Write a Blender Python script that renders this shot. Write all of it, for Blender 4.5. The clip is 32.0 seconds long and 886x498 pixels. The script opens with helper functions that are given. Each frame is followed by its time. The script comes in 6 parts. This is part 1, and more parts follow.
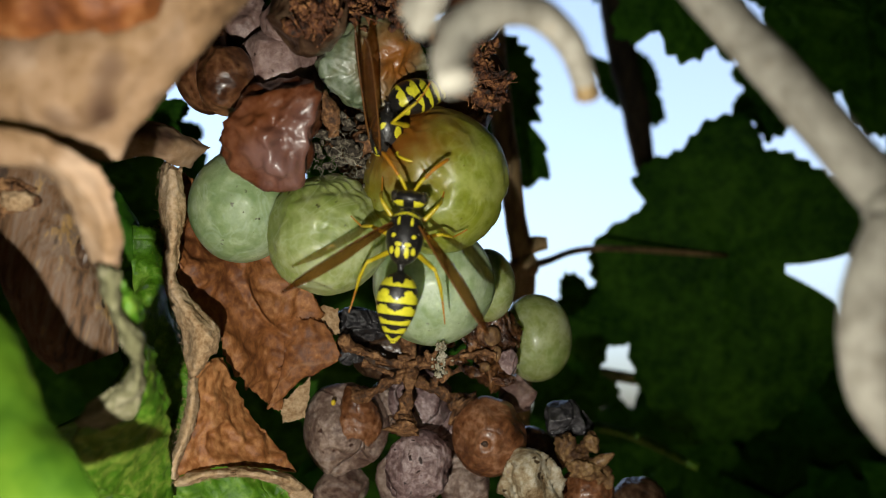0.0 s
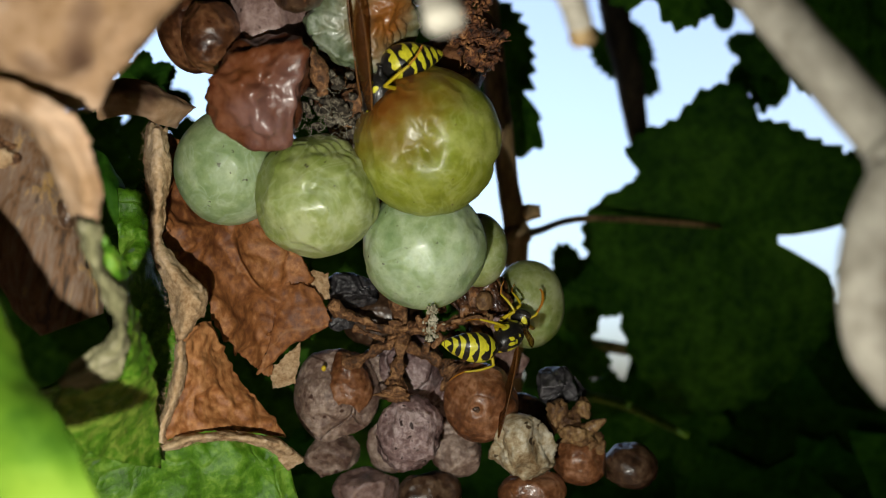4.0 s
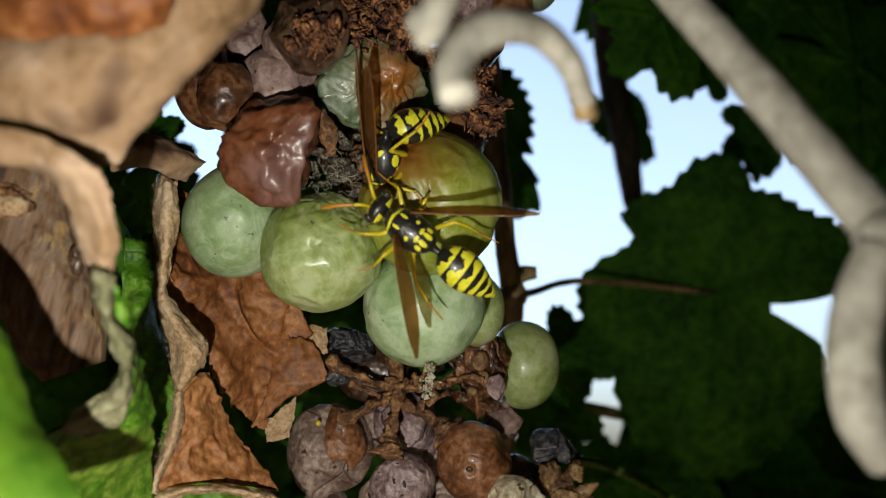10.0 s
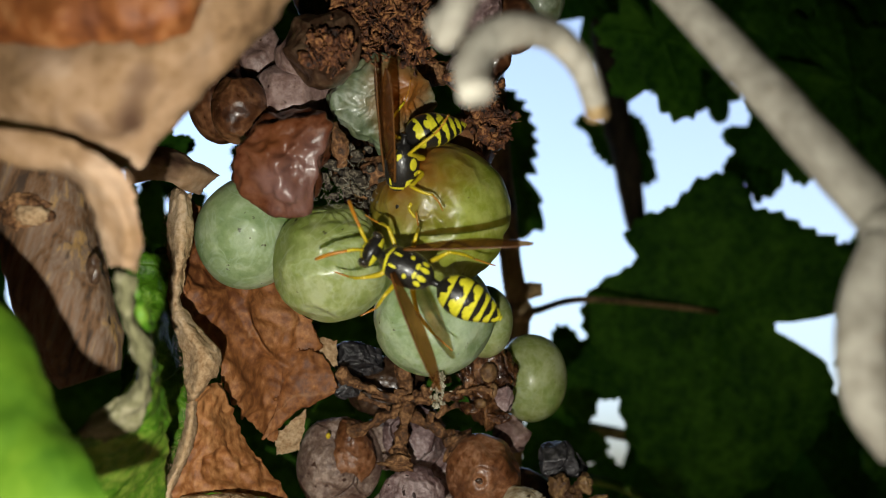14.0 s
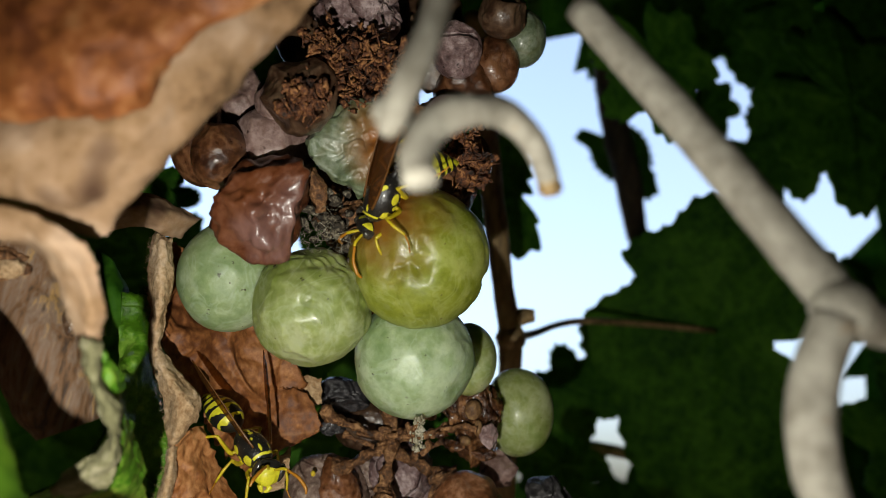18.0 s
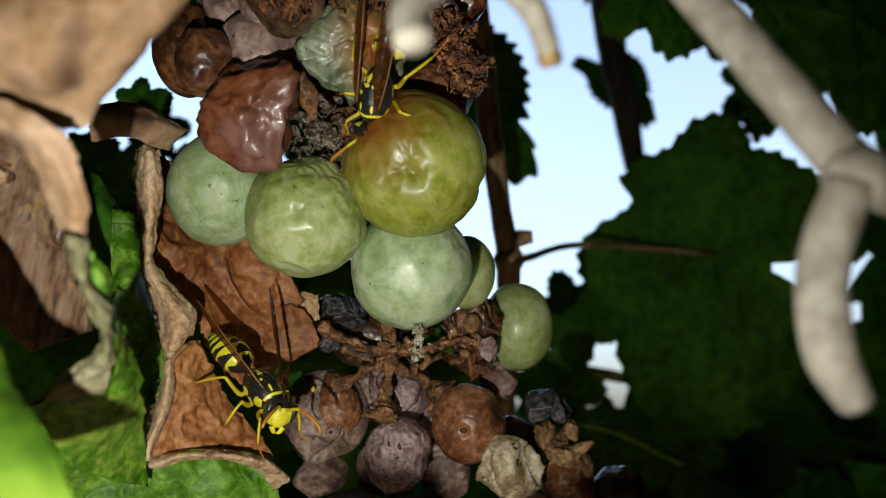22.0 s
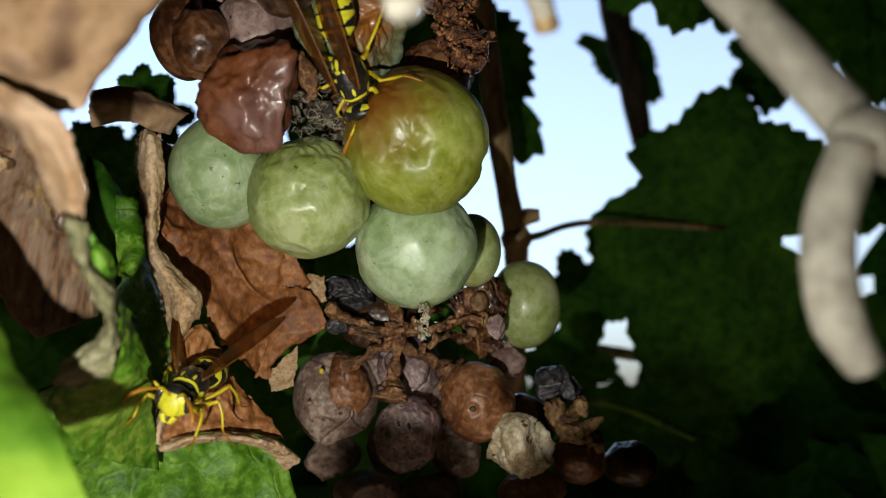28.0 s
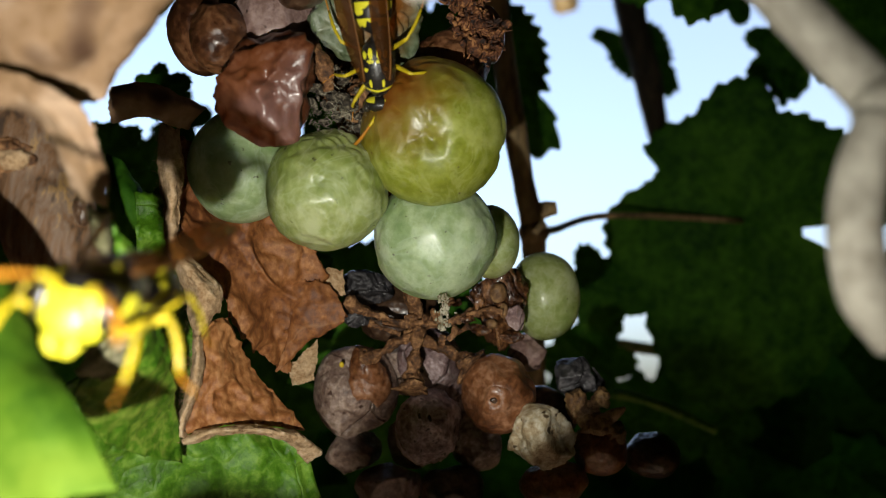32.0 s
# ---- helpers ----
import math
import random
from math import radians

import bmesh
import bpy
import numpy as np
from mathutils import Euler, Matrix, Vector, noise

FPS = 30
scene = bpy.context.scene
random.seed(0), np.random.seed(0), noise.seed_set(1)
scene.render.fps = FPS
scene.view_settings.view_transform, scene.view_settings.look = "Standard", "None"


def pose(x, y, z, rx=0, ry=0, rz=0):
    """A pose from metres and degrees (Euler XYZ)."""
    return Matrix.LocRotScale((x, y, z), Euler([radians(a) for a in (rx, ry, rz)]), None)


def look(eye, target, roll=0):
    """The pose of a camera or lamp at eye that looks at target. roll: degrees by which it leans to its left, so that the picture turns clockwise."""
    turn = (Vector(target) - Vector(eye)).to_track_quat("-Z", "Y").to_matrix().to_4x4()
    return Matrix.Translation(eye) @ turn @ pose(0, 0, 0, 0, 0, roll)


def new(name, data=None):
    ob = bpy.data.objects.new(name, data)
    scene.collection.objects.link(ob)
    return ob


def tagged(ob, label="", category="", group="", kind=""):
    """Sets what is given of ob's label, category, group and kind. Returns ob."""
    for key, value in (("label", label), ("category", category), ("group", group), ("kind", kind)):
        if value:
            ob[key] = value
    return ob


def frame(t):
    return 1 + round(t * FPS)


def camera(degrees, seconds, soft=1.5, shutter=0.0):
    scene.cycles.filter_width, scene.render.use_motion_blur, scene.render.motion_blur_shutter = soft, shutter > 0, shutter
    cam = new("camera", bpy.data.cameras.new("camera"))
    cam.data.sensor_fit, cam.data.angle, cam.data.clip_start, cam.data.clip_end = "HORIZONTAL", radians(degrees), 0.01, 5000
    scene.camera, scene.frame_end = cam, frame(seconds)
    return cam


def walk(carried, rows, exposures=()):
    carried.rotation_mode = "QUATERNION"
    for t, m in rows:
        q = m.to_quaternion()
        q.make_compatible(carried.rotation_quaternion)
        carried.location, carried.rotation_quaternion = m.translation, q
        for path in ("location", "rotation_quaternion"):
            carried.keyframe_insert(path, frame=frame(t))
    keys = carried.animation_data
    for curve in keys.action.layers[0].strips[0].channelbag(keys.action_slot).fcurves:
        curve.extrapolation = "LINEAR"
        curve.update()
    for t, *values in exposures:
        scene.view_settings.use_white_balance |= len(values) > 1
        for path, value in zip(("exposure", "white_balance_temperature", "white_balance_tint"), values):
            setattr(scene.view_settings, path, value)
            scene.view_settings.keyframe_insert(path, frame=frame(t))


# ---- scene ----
cam = camera(59.1, 32.0, soft=0.6)
# The lens of a phone: a real aperture, focused on the bunch.
cam.data.dof.use_dof, cam.data.dof.focus_distance, cam.data.dof.aperture_fstop = True, 0.095, 27.0
# Seconds; millimetres to the right, ahead and up of the first eye; yaw, pitch and roll in degrees.
ROWS = [
    (0.0, 0.000, 0.000, 0.000, 0.000, 0.000, 0.000),
    (0.5, 0.185, -0.054, -0.176, 0.078, -0.165, 0.003),
    (1.0, 0.050, 0.146, -0.493, 0.000, -0.158, 0.117),
    (1.5, 0.457, 0.986, -0.883, -0.381, -0.574, 0.735),
    (2.0, 0.058, 0.811, -0.802, -0.884, -0.955, 0.119),
    (2.5, -0.144, 0.701, -0.846, -1.180, -1.026, -0.205),
    (3.0, 0.199, 1.248, -0.910, -0.724, -1.500, 0.135),
    (3.5, 0.287, 1.500, -1.200, -0.523, -2.096, 0.078),
    (5.5, -0.341, 0.448, -1.396, -0.826, 0.459, -0.785),
    (6.0, -0.299, 0.068, -1.392, -0.643, 1.053, -0.729),
    (6.5, -0.440, 0.482, -1.291, -0.659, 0.952, -0.865),
    (7.0, -0.533, 0.122, -1.255, -0.750, 1.210, -1.041),
    (7.5, -0.619, -0.326, -1.405, -0.722, 2.147, -1.300),
    (8.0, -0.804, -0.866, -1.483, -0.892, 2.841, -1.175),
    (8.5, -0.552, -0.504, -1.396, -0.764, 3.158, -1.168),
    (9.0, -0.749, -0.810, -1.582, -0.834, 3.074, -1.289),
    (9.5, -0.584, -0.896, -1.392, -0.893, 2.762, -1.563),
    (10.0, -0.503, -0.432, -1.212, -0.950, 2.356, -1.889),
    (10.5, -0.371, -1.066, -1.772, -0.660, 2.668, -1.519),
    (11.0, -0.686, -1.036, -1.715, -0.502, 3.007, -1.826),
    (11.5, -0.820, -1.516, -2.381, -0.684, 3.859, -2.089),
    (12.0, -1.343, -1.831, -2.771, -0.808, 4.286, -2.043),
    (12.5, -1.336, -1.338, -2.886, -0.798, 4.353, -1.781),
    (13.0, -1.393, -1.306, -2.674, -0.824, 4.123, -1.959),
    (13.5, -1.392, -1.304, -2.790, -0.828, 4.153, -1.973),
    (14.0, -1.415, -1.632, -3.055, -0.822, 4.221, -1.650),
    (14.5, -1.373, -1.402, -2.898, -0.787, 4.214, -1.734),
    (16.5, -1.358, -1.601, -3.498, -0.420, 4.366, -1.748),
    (17.0, -1.112, -1.633, -2.593, -0.168, 4.242, -1.937),
    (17.5, 1.774, -4.421, 1.535, 0.433, 4.055, -1.351),
    (18.0, 1.788, -2.267, 1.164, -0.251, 4.756, -1.362),
    (18.5, 2.064, -1.822, 0.233, -0.476, 2.288, -1.182),
    (19.0, 1.525, -1.091, -1.454, -0.738, 1.081, -1.345),
    (19.5, 1.345, -0.953, -1.932, -0.922, 0.590, -1.170),
    (20.0, 1.325, -0.539, -1.939, -0.824, 0.586, -1.288),
    (20.5, 1.381, -0.739, -1.926, -0.751, 0.592, -1.124),
    (21.0, 1.372, -0.326, -1.864, -0.713, 0.562, -1.133),
    (21.5, 1.588, -0.311, -2.020, -0.602, 0.560, -0.830),
    (22.0, 1.862, -0.118, -2.365, -0.451, 0.305, -0.314),
    (22.5, 2.129, 0.188, -2.584, -0.060, -0.201, 0.047),
    (23.0, 2.158, 0.400, -2.767, 0.144, -0.679, 0.236),
    (23.5, 2.122, 0.122, -2.816, 0.214, -0.894, 0.334),
    (24.0, 2.090, 0.560, -2.729, 0.260, -1.002, 0.422),
    (24.5, 2.226, 0.553, -2.836, 0.401, -0.831, 0.405),
    (25.0, 2.173, 0.468, -2.711, 0.269, -0.879, 0.400),
    (25.5, 2.184, 0.547, -2.738, 0.294, -0.845, 0.496),
    (27.5, 2.395, 0.502, -2.863, 0.212, -0.847, 0.725),
    (28.0, 2.484, 0.434, -3.020, 0.272, -0.901, 1.036),
    (28.5, 2.480, 0.582, -3.040, 0.561, -0.911, 1.020),
    (29.0, 2.472, 0.410, -3.145, 0.639, -0.933, 1.088),
    (29.5, 2.648, 0.458, -3.062, 0.768, -0.930, 1.200),
    (30.0, 2.665, 0.590, -3.154, 0.822, -0.876, 1.409),
    (30.5, 2.699, 0.760, -3.212, 0.906, -0.822, 1.369),
    (31.0, 2.272, 0.526, -3.436, 0.973, -0.878, 1.537),
    (31.5, 2.444, 0.558, -3.508, 1.279, -0.977, 1.668),
    (32.0, 2.140, 0.520, -3.982, 1.430, -0.936, 1.858),
]
BASE = pose(0, 0, 1.6, 15, 0, 0)
MM = 0.001
walk(cam, [(t, BASE @ pose(MM * x, MM * y, MM * z, 90 + pitch, roll, yaw)) for t, x, y, z, yaw, pitch, roll in ROWS], [(0, 2.0), (32, 2.0)])

# ---- light ----
world = bpy.data.worlds.new("sky")
scene.world = world
world.use_nodes = True
wn = world.node_tree.nodes
sky = wn.new("ShaderNodeTexSky")
sky.sky_type, sky.sun_disc = "NISHITA", False
sky.sun_elevation, sky.sun_rotation, sky.air_density, sky.dust_density, sky.ozone_density = radians(28), radians(150), 1.0, 9.0, 0.6
wn["Background"].inputs["Strength"].default_value = 0.15
world.node_tree.links.new(sky.outputs["Color"], wn["Background"].inputs["Color"])

sun = new("sun", bpy.data.lights.new("sun", "SUN"))
sun.data.energy, sun.data.angle, sun.data.color = 0.35, radians(8), (1.0, 0.95, 0.88)
sun.matrix_basis = look((0, 0, 5), (0.0 - 5 * math.sin(radians(150)), 5 * -math.cos(radians(150)) * 1.0, 5 - 5 * math.tan(radians(28))))

# The torch of the phone, beside its lens.
torch = new("phone_torch", bpy.data.lights.new("phone_torch", "SPOT"))
torch.data.energy, torch.data.shadow_soft_size, torch.data.color = 0.075, 0.0007, (0.99, 0.97, 0.87)
torch.data.spot_size, torch.data.spot_blend = radians(98), 0.9
torch.matrix_basis = BASE @ look((-0.007, 0.002, -0.018), (-0.006, 0.09, -0.008))

# ---- materials ----
def surface(name, colours, scale=200.0, rough=0.6, bump=0.3, fine=1500.0, sss=0.0, specks=None, spec=0.5, trans=0.0, vary=0.0, coat=0.0, stretch=None, glassy=0.0, net=None, lines=None, grain=0.0, relief=0.0007):
    """Colours blended by coarse noise, broken by fine noise, with fine relief. Scales are per metre."""
    m = bpy.data.materials.new(name)
    m.use_nodes = True
    nt = m.node_tree
    n, l = nt.nodes, nt.links
    b = n["Principled BSDF"]
    co = n.new("ShaderNodeTexCoord").outputs["Object"]
    if grain:
        gr = n.new("ShaderNodeMapping")
        gr.inputs["Rotation"].default_value = (0, radians(grain), 0)
        l.new(co, gr.inputs["Vector"])
        co = gr.outputs["Vector"]
    if stretch:
        mp = n.new("ShaderNodeMapping")
        mp.inputs["Scale"].default_value = stretch
        l.new(co, mp.inputs["Vector"])
        co = mp.outputs["Vector"]
    if vary:
        info = n.new("ShaderNodeObjectInfo")
        sh = n.new("ShaderNodeVectorMath")
        sh.operation = "ADD"
        l.new(co, sh.inputs[0])
        l.new(info.outputs["Random"], sh.inputs[1])
        co = sh.outputs[0]
    def tex(s, detail, distort=0.0):
        t = n.new("ShaderNodeTexNoise")
        t.inputs["Scale"].default_value, t.inputs["Detail"].default_value, t.inputs["Distortion"].default_value = s, detail, distort
        t.inputs["Roughness"].default_value = 0.62
        l.new(co, t.inputs["Vector"])
        return t.outputs["Fac"]
    big, small = tex(scale, 6.0, 0.4), tex(fine, 8.0)
    mix = n.new("ShaderNodeMix")
    mix.data_type = "FLOAT"
    mix.inputs["Factor"].default_value = 0.45
    l.new(big, mix.inputs["A"])
    l.new(small, mix.inputs["B"])
    ramp = n.new("ShaderNodeValToRGB")
    l.new(mix.outputs["Result"], ramp.inputs["Fac"])
    e = ramp.color_ramp.elements
    k = len(colours)
    while len(e) < k:
        e.new(0.5)
    for i, c in enumerate(colours):
        e[i].position, e[i].color = 0.40 + 0.20 * i / max(1, k - 1), (*c, 1)
    out = ramp.outputs["Color"]
    if specks:
        sc, col, lo = specks
        t = tex(sc, 2.0)
        r2 = n.new("ShaderNodeValToRGB")
        r2.color_ramp.elements[0].position, r2.color_ramp.elements[1].position = lo, lo + 0.05
        l.new(t, r2.inputs["Fac"])
        mx = n.new("ShaderNodeMix")
        mx.data_type = "RGBA"
        l.new(r2.outputs["Color"], mx.inputs[0])
        l.new(out, mx.inputs[6])
        mx.inputs[7].default_value = (*col, 1)
        out = mx.outputs[2]
    height = mix.outputs["Result"]

    def blend(fac, top, gain):
        r3 = n.new("ShaderNodeMapRange")
        r3.inputs["From Max"].default_value, r3.inputs["To Min"].default_value, r3.inputs["To Max"].default_value = fac[1], gain, 0.0
        l.new(fac[0], r3.inputs["Value"])
        m3 = n.new("ShaderNodeMix")
        m3.data_type = "RGBA"
        l.new(r3.outputs["Result"], m3.inputs[0])
        l.new(out, m3.inputs[6])
        m3.inputs[7].default_value = (*top, 1)
        return m3.outputs[2], r3.outputs["Result"]
    if net:
        # a network of veins or creases between small cells
        sc, col, gain, wide, deep = net
        warp = n.new("ShaderNodeTexNoise")
        warp.inputs["Scale"].default_value, warp.inputs["Detail"].default_value = sc * 0.8, 3.0
        l.new(co, warp.inputs["Vector"])
        wv = n.new("ShaderNodeVectorMath")
        wv.operation = "MULTIPLY_ADD"
        l.new(warp.outputs["Color"], wv.inputs[0])
        wv.inputs[1].default_value = (0.9 / sc,) * 3
        l.new(co, wv.inputs[2])
        vo = n.new("ShaderNodeTexVoronoi")
        vo.feature = "DISTANCE_TO_EDGE"
        vo.inputs["Scale"].default_value = sc
        l.new(wv.outputs[0], vo.inputs["Vector"])
        out, edge = blend((vo.outputs["Distance"], wide), col, gain)
        hm = n.new("ShaderNodeMath")
        hm.operation = "MULTIPLY_ADD"
        l.new(edge, hm.inputs[0])
        hm.inputs[1].default_value = deep
        l.new(height, hm.inputs[2])
        height = hm.outputs[0]
    if lines:
        # fine wandering vessels under the skin
        sc, col, gain, wide = lines
        lt = tex(sc, 3.0, 1.2)
        sb = n.new("ShaderNodeMath")
        sb.operation = "SUBTRACT"
        l.new(lt, sb.inputs[0])
        sb.inputs[1].default_value = 0.5
        ab = n.new("ShaderNodeMath")
        ab.operation = "ABSOLUTE"
        l.new(sb.outputs[0], ab.inputs[0])
        out, _ = blend((ab.outputs[0], wide), col, gain)
    l.new(out, b.inputs["Base Color"])
    rr = n.new("ShaderNodeMapRange")
    rr.inputs["To Min"].default_value, rr.inputs["To Max"].default_value = max(0.05, rough - 0.15), min(1.0, rough + 0.15)
    l.new(small, rr.inputs["Value"])
    l.new(rr.outputs["Result"], b.inputs["Roughness"])
    b.inputs["Specular IOR Level"].default_value = spec
    if coat:
        b.inputs["Coat Weight"].default_value, b.inputs["Coat Roughness"].default_value = coat, 0.15
    if bump:
        bp = n.new("ShaderNodeBump")
        bp.inputs["Strength"].default_value, bp.inputs["Distance"].default_value = bump, relief
        l.new(height, bp.inputs["Height"])
        l.new(bp.outputs["Normal"], b.inputs["Normal"])
    if sss:
        b.inputs["Subsurface Weight"].default_value = sss
        b.inputs["Subsurface Radius"].default_value = (1.0, 1.0, 0.5)
        b.inputs["Subsurface Scale"].default_value = 0.0025
    if glassy:
        b.inputs["Transmission Weight"].default_value, b.inputs["IOR"].default_value = glassy, 1.36
    if trans:
        tr = n.new("ShaderNodeBsdfTranslucent")
        l.new(out, tr.inputs["Color"])
        sm = n.new("ShaderNodeMixShader")
        sm.inputs[0].default_value = trans
        l.new(b.outputs[0], sm.inputs[1])
        l.new(tr.outputs[0], sm.inputs[2])
        l.new(sm.outputs[0], n["Material Output"].inputs["Surface"])
    return m


def blotch(m, centre, radius, colour, soft=0.4, rough=0.25):
    """A rotten or bruised spot with its own outline, round a place in the thing's space (mm)."""
    nt = m.node_tree
    n, l = nt.nodes, nt.links
    b = n["Principled BSDF"]
    src = b.inputs["Base Color"].links[0].from_socket
    co = n.new("ShaderNodeTexCoord").outputs["Object"]
    dist = n.new("ShaderNodeVectorMath")
    dist.operation = "DISTANCE"
    l.new(co, dist.inputs[0])
    dist.inputs[1].default_value = [c * MM for c in centre]
    t = n.new("ShaderNodeTexNoise")
    t.inputs["Scale"].default_value, t.inputs["Detail"].default_value = 350.0, 5.0
    l.new(co, t.inputs["Vector"])
    ad = n.new("ShaderNodeMath")
    ad.operation = "MULTIPLY_ADD"
    l.new(t.outputs["Fac"], ad.inputs[0])
    ad.inputs[1].default_value = radius * MM * 1.1
    l.new(dist.outputs["Value"], ad.inputs[2])
    mr = n.new("ShaderNodeMapRange")
    mr.inputs["From Min"].default_value, mr.inputs["From Max"].default_value = radius * MM * (1.55 + soft), radius * MM * (1.55 - soft)
    l.new(ad.outputs[0], mr.inputs["Value"])
    mx = n.new("ShaderNodeMix")
    mx.data_type = "RGBA"
    l.new(mr.outputs["Result"], mx.inputs[0])
    l.new(src, mx.inputs[6])
    mx.inputs[7].default_value = (*colour, 1)
    l.new(mx.outputs[2], b.inputs["Base Color"])
    return m


M_GRAPE = surface("grape_skin", [(0.24, 0.305, 0.065), (0.36, 0.42, 0.135), (0.54, 0.59, 0.30)], 105, 0.4, 0.24, 650, 0.5, (900, (0.05, 0.04, 0.012), 0.685), spec=0.9, vary=1, coat=0.08, glassy=0.3, lines=(170, (0.60, 0.66, 0.42), 0.32, 0.035))
M_MAIN = surface("ripe_grape_skin", [(0.20, 0.235, 0.016), (0.295, 0.335, 0.036), (0.43, 0.465, 0.11)], 105, 0.42, 0.26, 650, 0.5, (900, (0.12, 0.08, 0.01), 0.69), spec=1.0, coat=0.03, glassy=0.27, lines=(170, (0.50, 0.53, 0.2), 0.32, 0.035))
M_PALE = surface("bloomy_grape_skin", [(0.25, 0.36, 0.15), (0.37, 0.48, 0.24), (0.55, 0.65, 0.42)], 105, 0.45, 0.24, 650, 0.5, (900, (0.06, 0.05, 0.015), 0.685), spec=0.8, vary=1, coat=0.03, glassy=0.25, lines=(170, (0.62, 0.73, 0.55), 0.32, 0.035))
M_WRINK = surface("rotting_green_skin", [(0.07, 0.10, 0.045), (0.15, 0.185, 0.11), (0.26, 0.295, 0.215)], 240, 0.4, 0.5, 900, 0.12, (420, (0.06, 0.045, 0.015), 0.68), coat=0.15, net=(110, (0.12, 0.10, 0.035), 0.3, 0.05, -0.5))
M_RED = surface("red_raisin_skin", [(0.035, 0.009, 0.004), (0.10, 0.028, 0.010), (0.17, 0.062, 0.028)], 110, 0.34, 0.3, 1100, 0.04, coat=0.14, net=(45, (0.035, 0.01, 0.005), 0.3, 0.015, -0.4))
M_PINK = surface("pink_raisin_skin", [(0.132, 0.0726, 0.0594), (0.237, 0.149, 0.127), (0.363, 0.253, 0.226)], 200, 0.42, 0.5, 1300, 0.1, (620, (0.05, 0.022, 0.016), 0.66), vary=1, net=(60, (0.07, 0.034, 0.026), 0.35, 0.02, -0.6))
M_BROWN = surface("brown_raisin_skin", [(0.0862, 0.0299, 0.0115), (0.213, 0.0828, 0.0322), (0.38, 0.19, 0.103)], 150, 0.33, 0.5, 1200, 0.1, (480, (0.34, 0.23, 0.17), 0.71), vary=1, coat=0.2, net=(80, (0.05, 0.017, 0.009), 0.3, 0.025, -0.5))
M_DUSTY = surface("dusty_brown_raisin_skin", [(0.114, 0.0624, 0.048), (0.258, 0.174, 0.134), (0.516, 0.39, 0.324)], 180, 0.38, 0.7, 1300, 0.1, (560, (0.075, 0.034, 0.022), 0.66), vary=1, net=(75, (0.07, 0.034, 0.024), 0.45, 0.022, -0.8), relief=0.0009)
M_UMBER = surface("umber_raisin_skin", [(0.035, 0.012, 0.005), (0.10, 0.038, 0.015), (0.22, 0.10, 0.045)], 170, 0.32, 0.5, 1000, 0.1, (600, (0.26, 0.17, 0.11), 0.69), vary=1, coat=0.3, net=(90, (0.02, 0.007, 0.004), 0.4, 0.04, -0.6))
M_DARK = surface("dark_raisin_skin", [(0.02, 0.010, 0.006), (0.06, 0.03, 0.016), (0.14, 0.085, 0.05)], 200, 0.35, 0.4, 900, 0.0, coat=0.2)
M_PLUM = surface("plum_raisin_skin", [(0.09, 0.048, 0.0456), (0.228, 0.144, 0.138), (0.504, 0.384, 0.372)], 220, 0.4, 0.8, 1300, 0.05, (650, (0.035, 0.016, 0.014), 0.64), vary=1, net=(95, (0.045, 0.02, 0.017), 0.45, 0.03, -0.9), relief=0.0009)
M_GREY = surface("mouldy_raisin_skin", [(0.20, 0.12, 0.05), (0.42, 0.33, 0.20), (0.64, 0.58, 0.45)], 220, 0.6, 0.8, 1100, 0.0, (500, (0.07, 0.04, 0.015), 0.65), coat=0.1)
M_SLATE = surface("slate_raisin_skin", [(0.012, 0.011, 0.012), (0.045, 0.042, 0.045), (0.15, 0.14, 0.145)], 260, 0.36, 0.9, 1000, 0.0, coat=0.15, net=(190, (0.01, 0.009, 0.009), 0.5, 0.06, -0.8))
M_RUST = surface("rusty_crumbs", [(0.014, 0.005, 0.002), (0.13, 0.042, 0.013), (0.42, 0.19, 0.065)], 600, 0.65, 1.0, 2400, 0.0)
M_POLLEN = surface("yellow_pollen", [(0.5, 0.33, 0.01), (0.7, 0.5, 0.02), (0.8, 0.6, 0.05)], 900, 0.7, 0.3, 2000)
M_STALK = surface("dry_stalk", [(0.0375, 0.015, 0.005), (0.169, 0.0725, 0.025), (0.45, 0.237, 0.1)], 420, 0.65, 1.0, 2200, 0.0)
M_FLUFF = surface("grey_mould_web", [(0.16, 0.14, 0.08), (0.34, 0.31, 0.22), (0.52, 0.48, 0.38)], 500, 0.9, 0.3, 2000)
M_CRUST = surface("lichen_crust", [(0.012, 0.009, 0.006), (0.06, 0.045, 0.028), (0.30, 0.26, 0.19)], 900, 0.85, 1.0, 2400)
M_DRY = surface("dry_brown_leaf", [(0.146, 0.047, 0.0134), (0.308, 0.114, 0.0314), (0.526, 0.241, 0.0874)], 45, 0.6, 0.5, 1300, 0, (300, (0.15, 0.05, 0.017), 0.68), trans=0.06, stretch=(0.8, 1.0, 0.7), lines=(48, (0.46, 0.24, 0.10), 0.35, 0.012), relief=0.0006)
M_TAN = surface("tan_leaf_underside", [(0.33, 0.19, 0.085), (0.57, 0.385, 0.215), (0.74, 0.55, 0.36)], 120, 0.9, 0.9, 1900, 0, (420, (0.25, 0.13, 0.055), 0.66), trans=0.05)
M_STAINED = surface("stained_tan_leaf", [(0.12, 0.062, 0.026), (0.25, 0.145, 0.068), (0.34, 0.212, 0.12), (0.43, 0.292, 0.19)], 40, 0.85, 0.3, 330, 0, (70, (0.075, 0.034, 0.015), 0.62), trans=0.05, relief=0.0006)
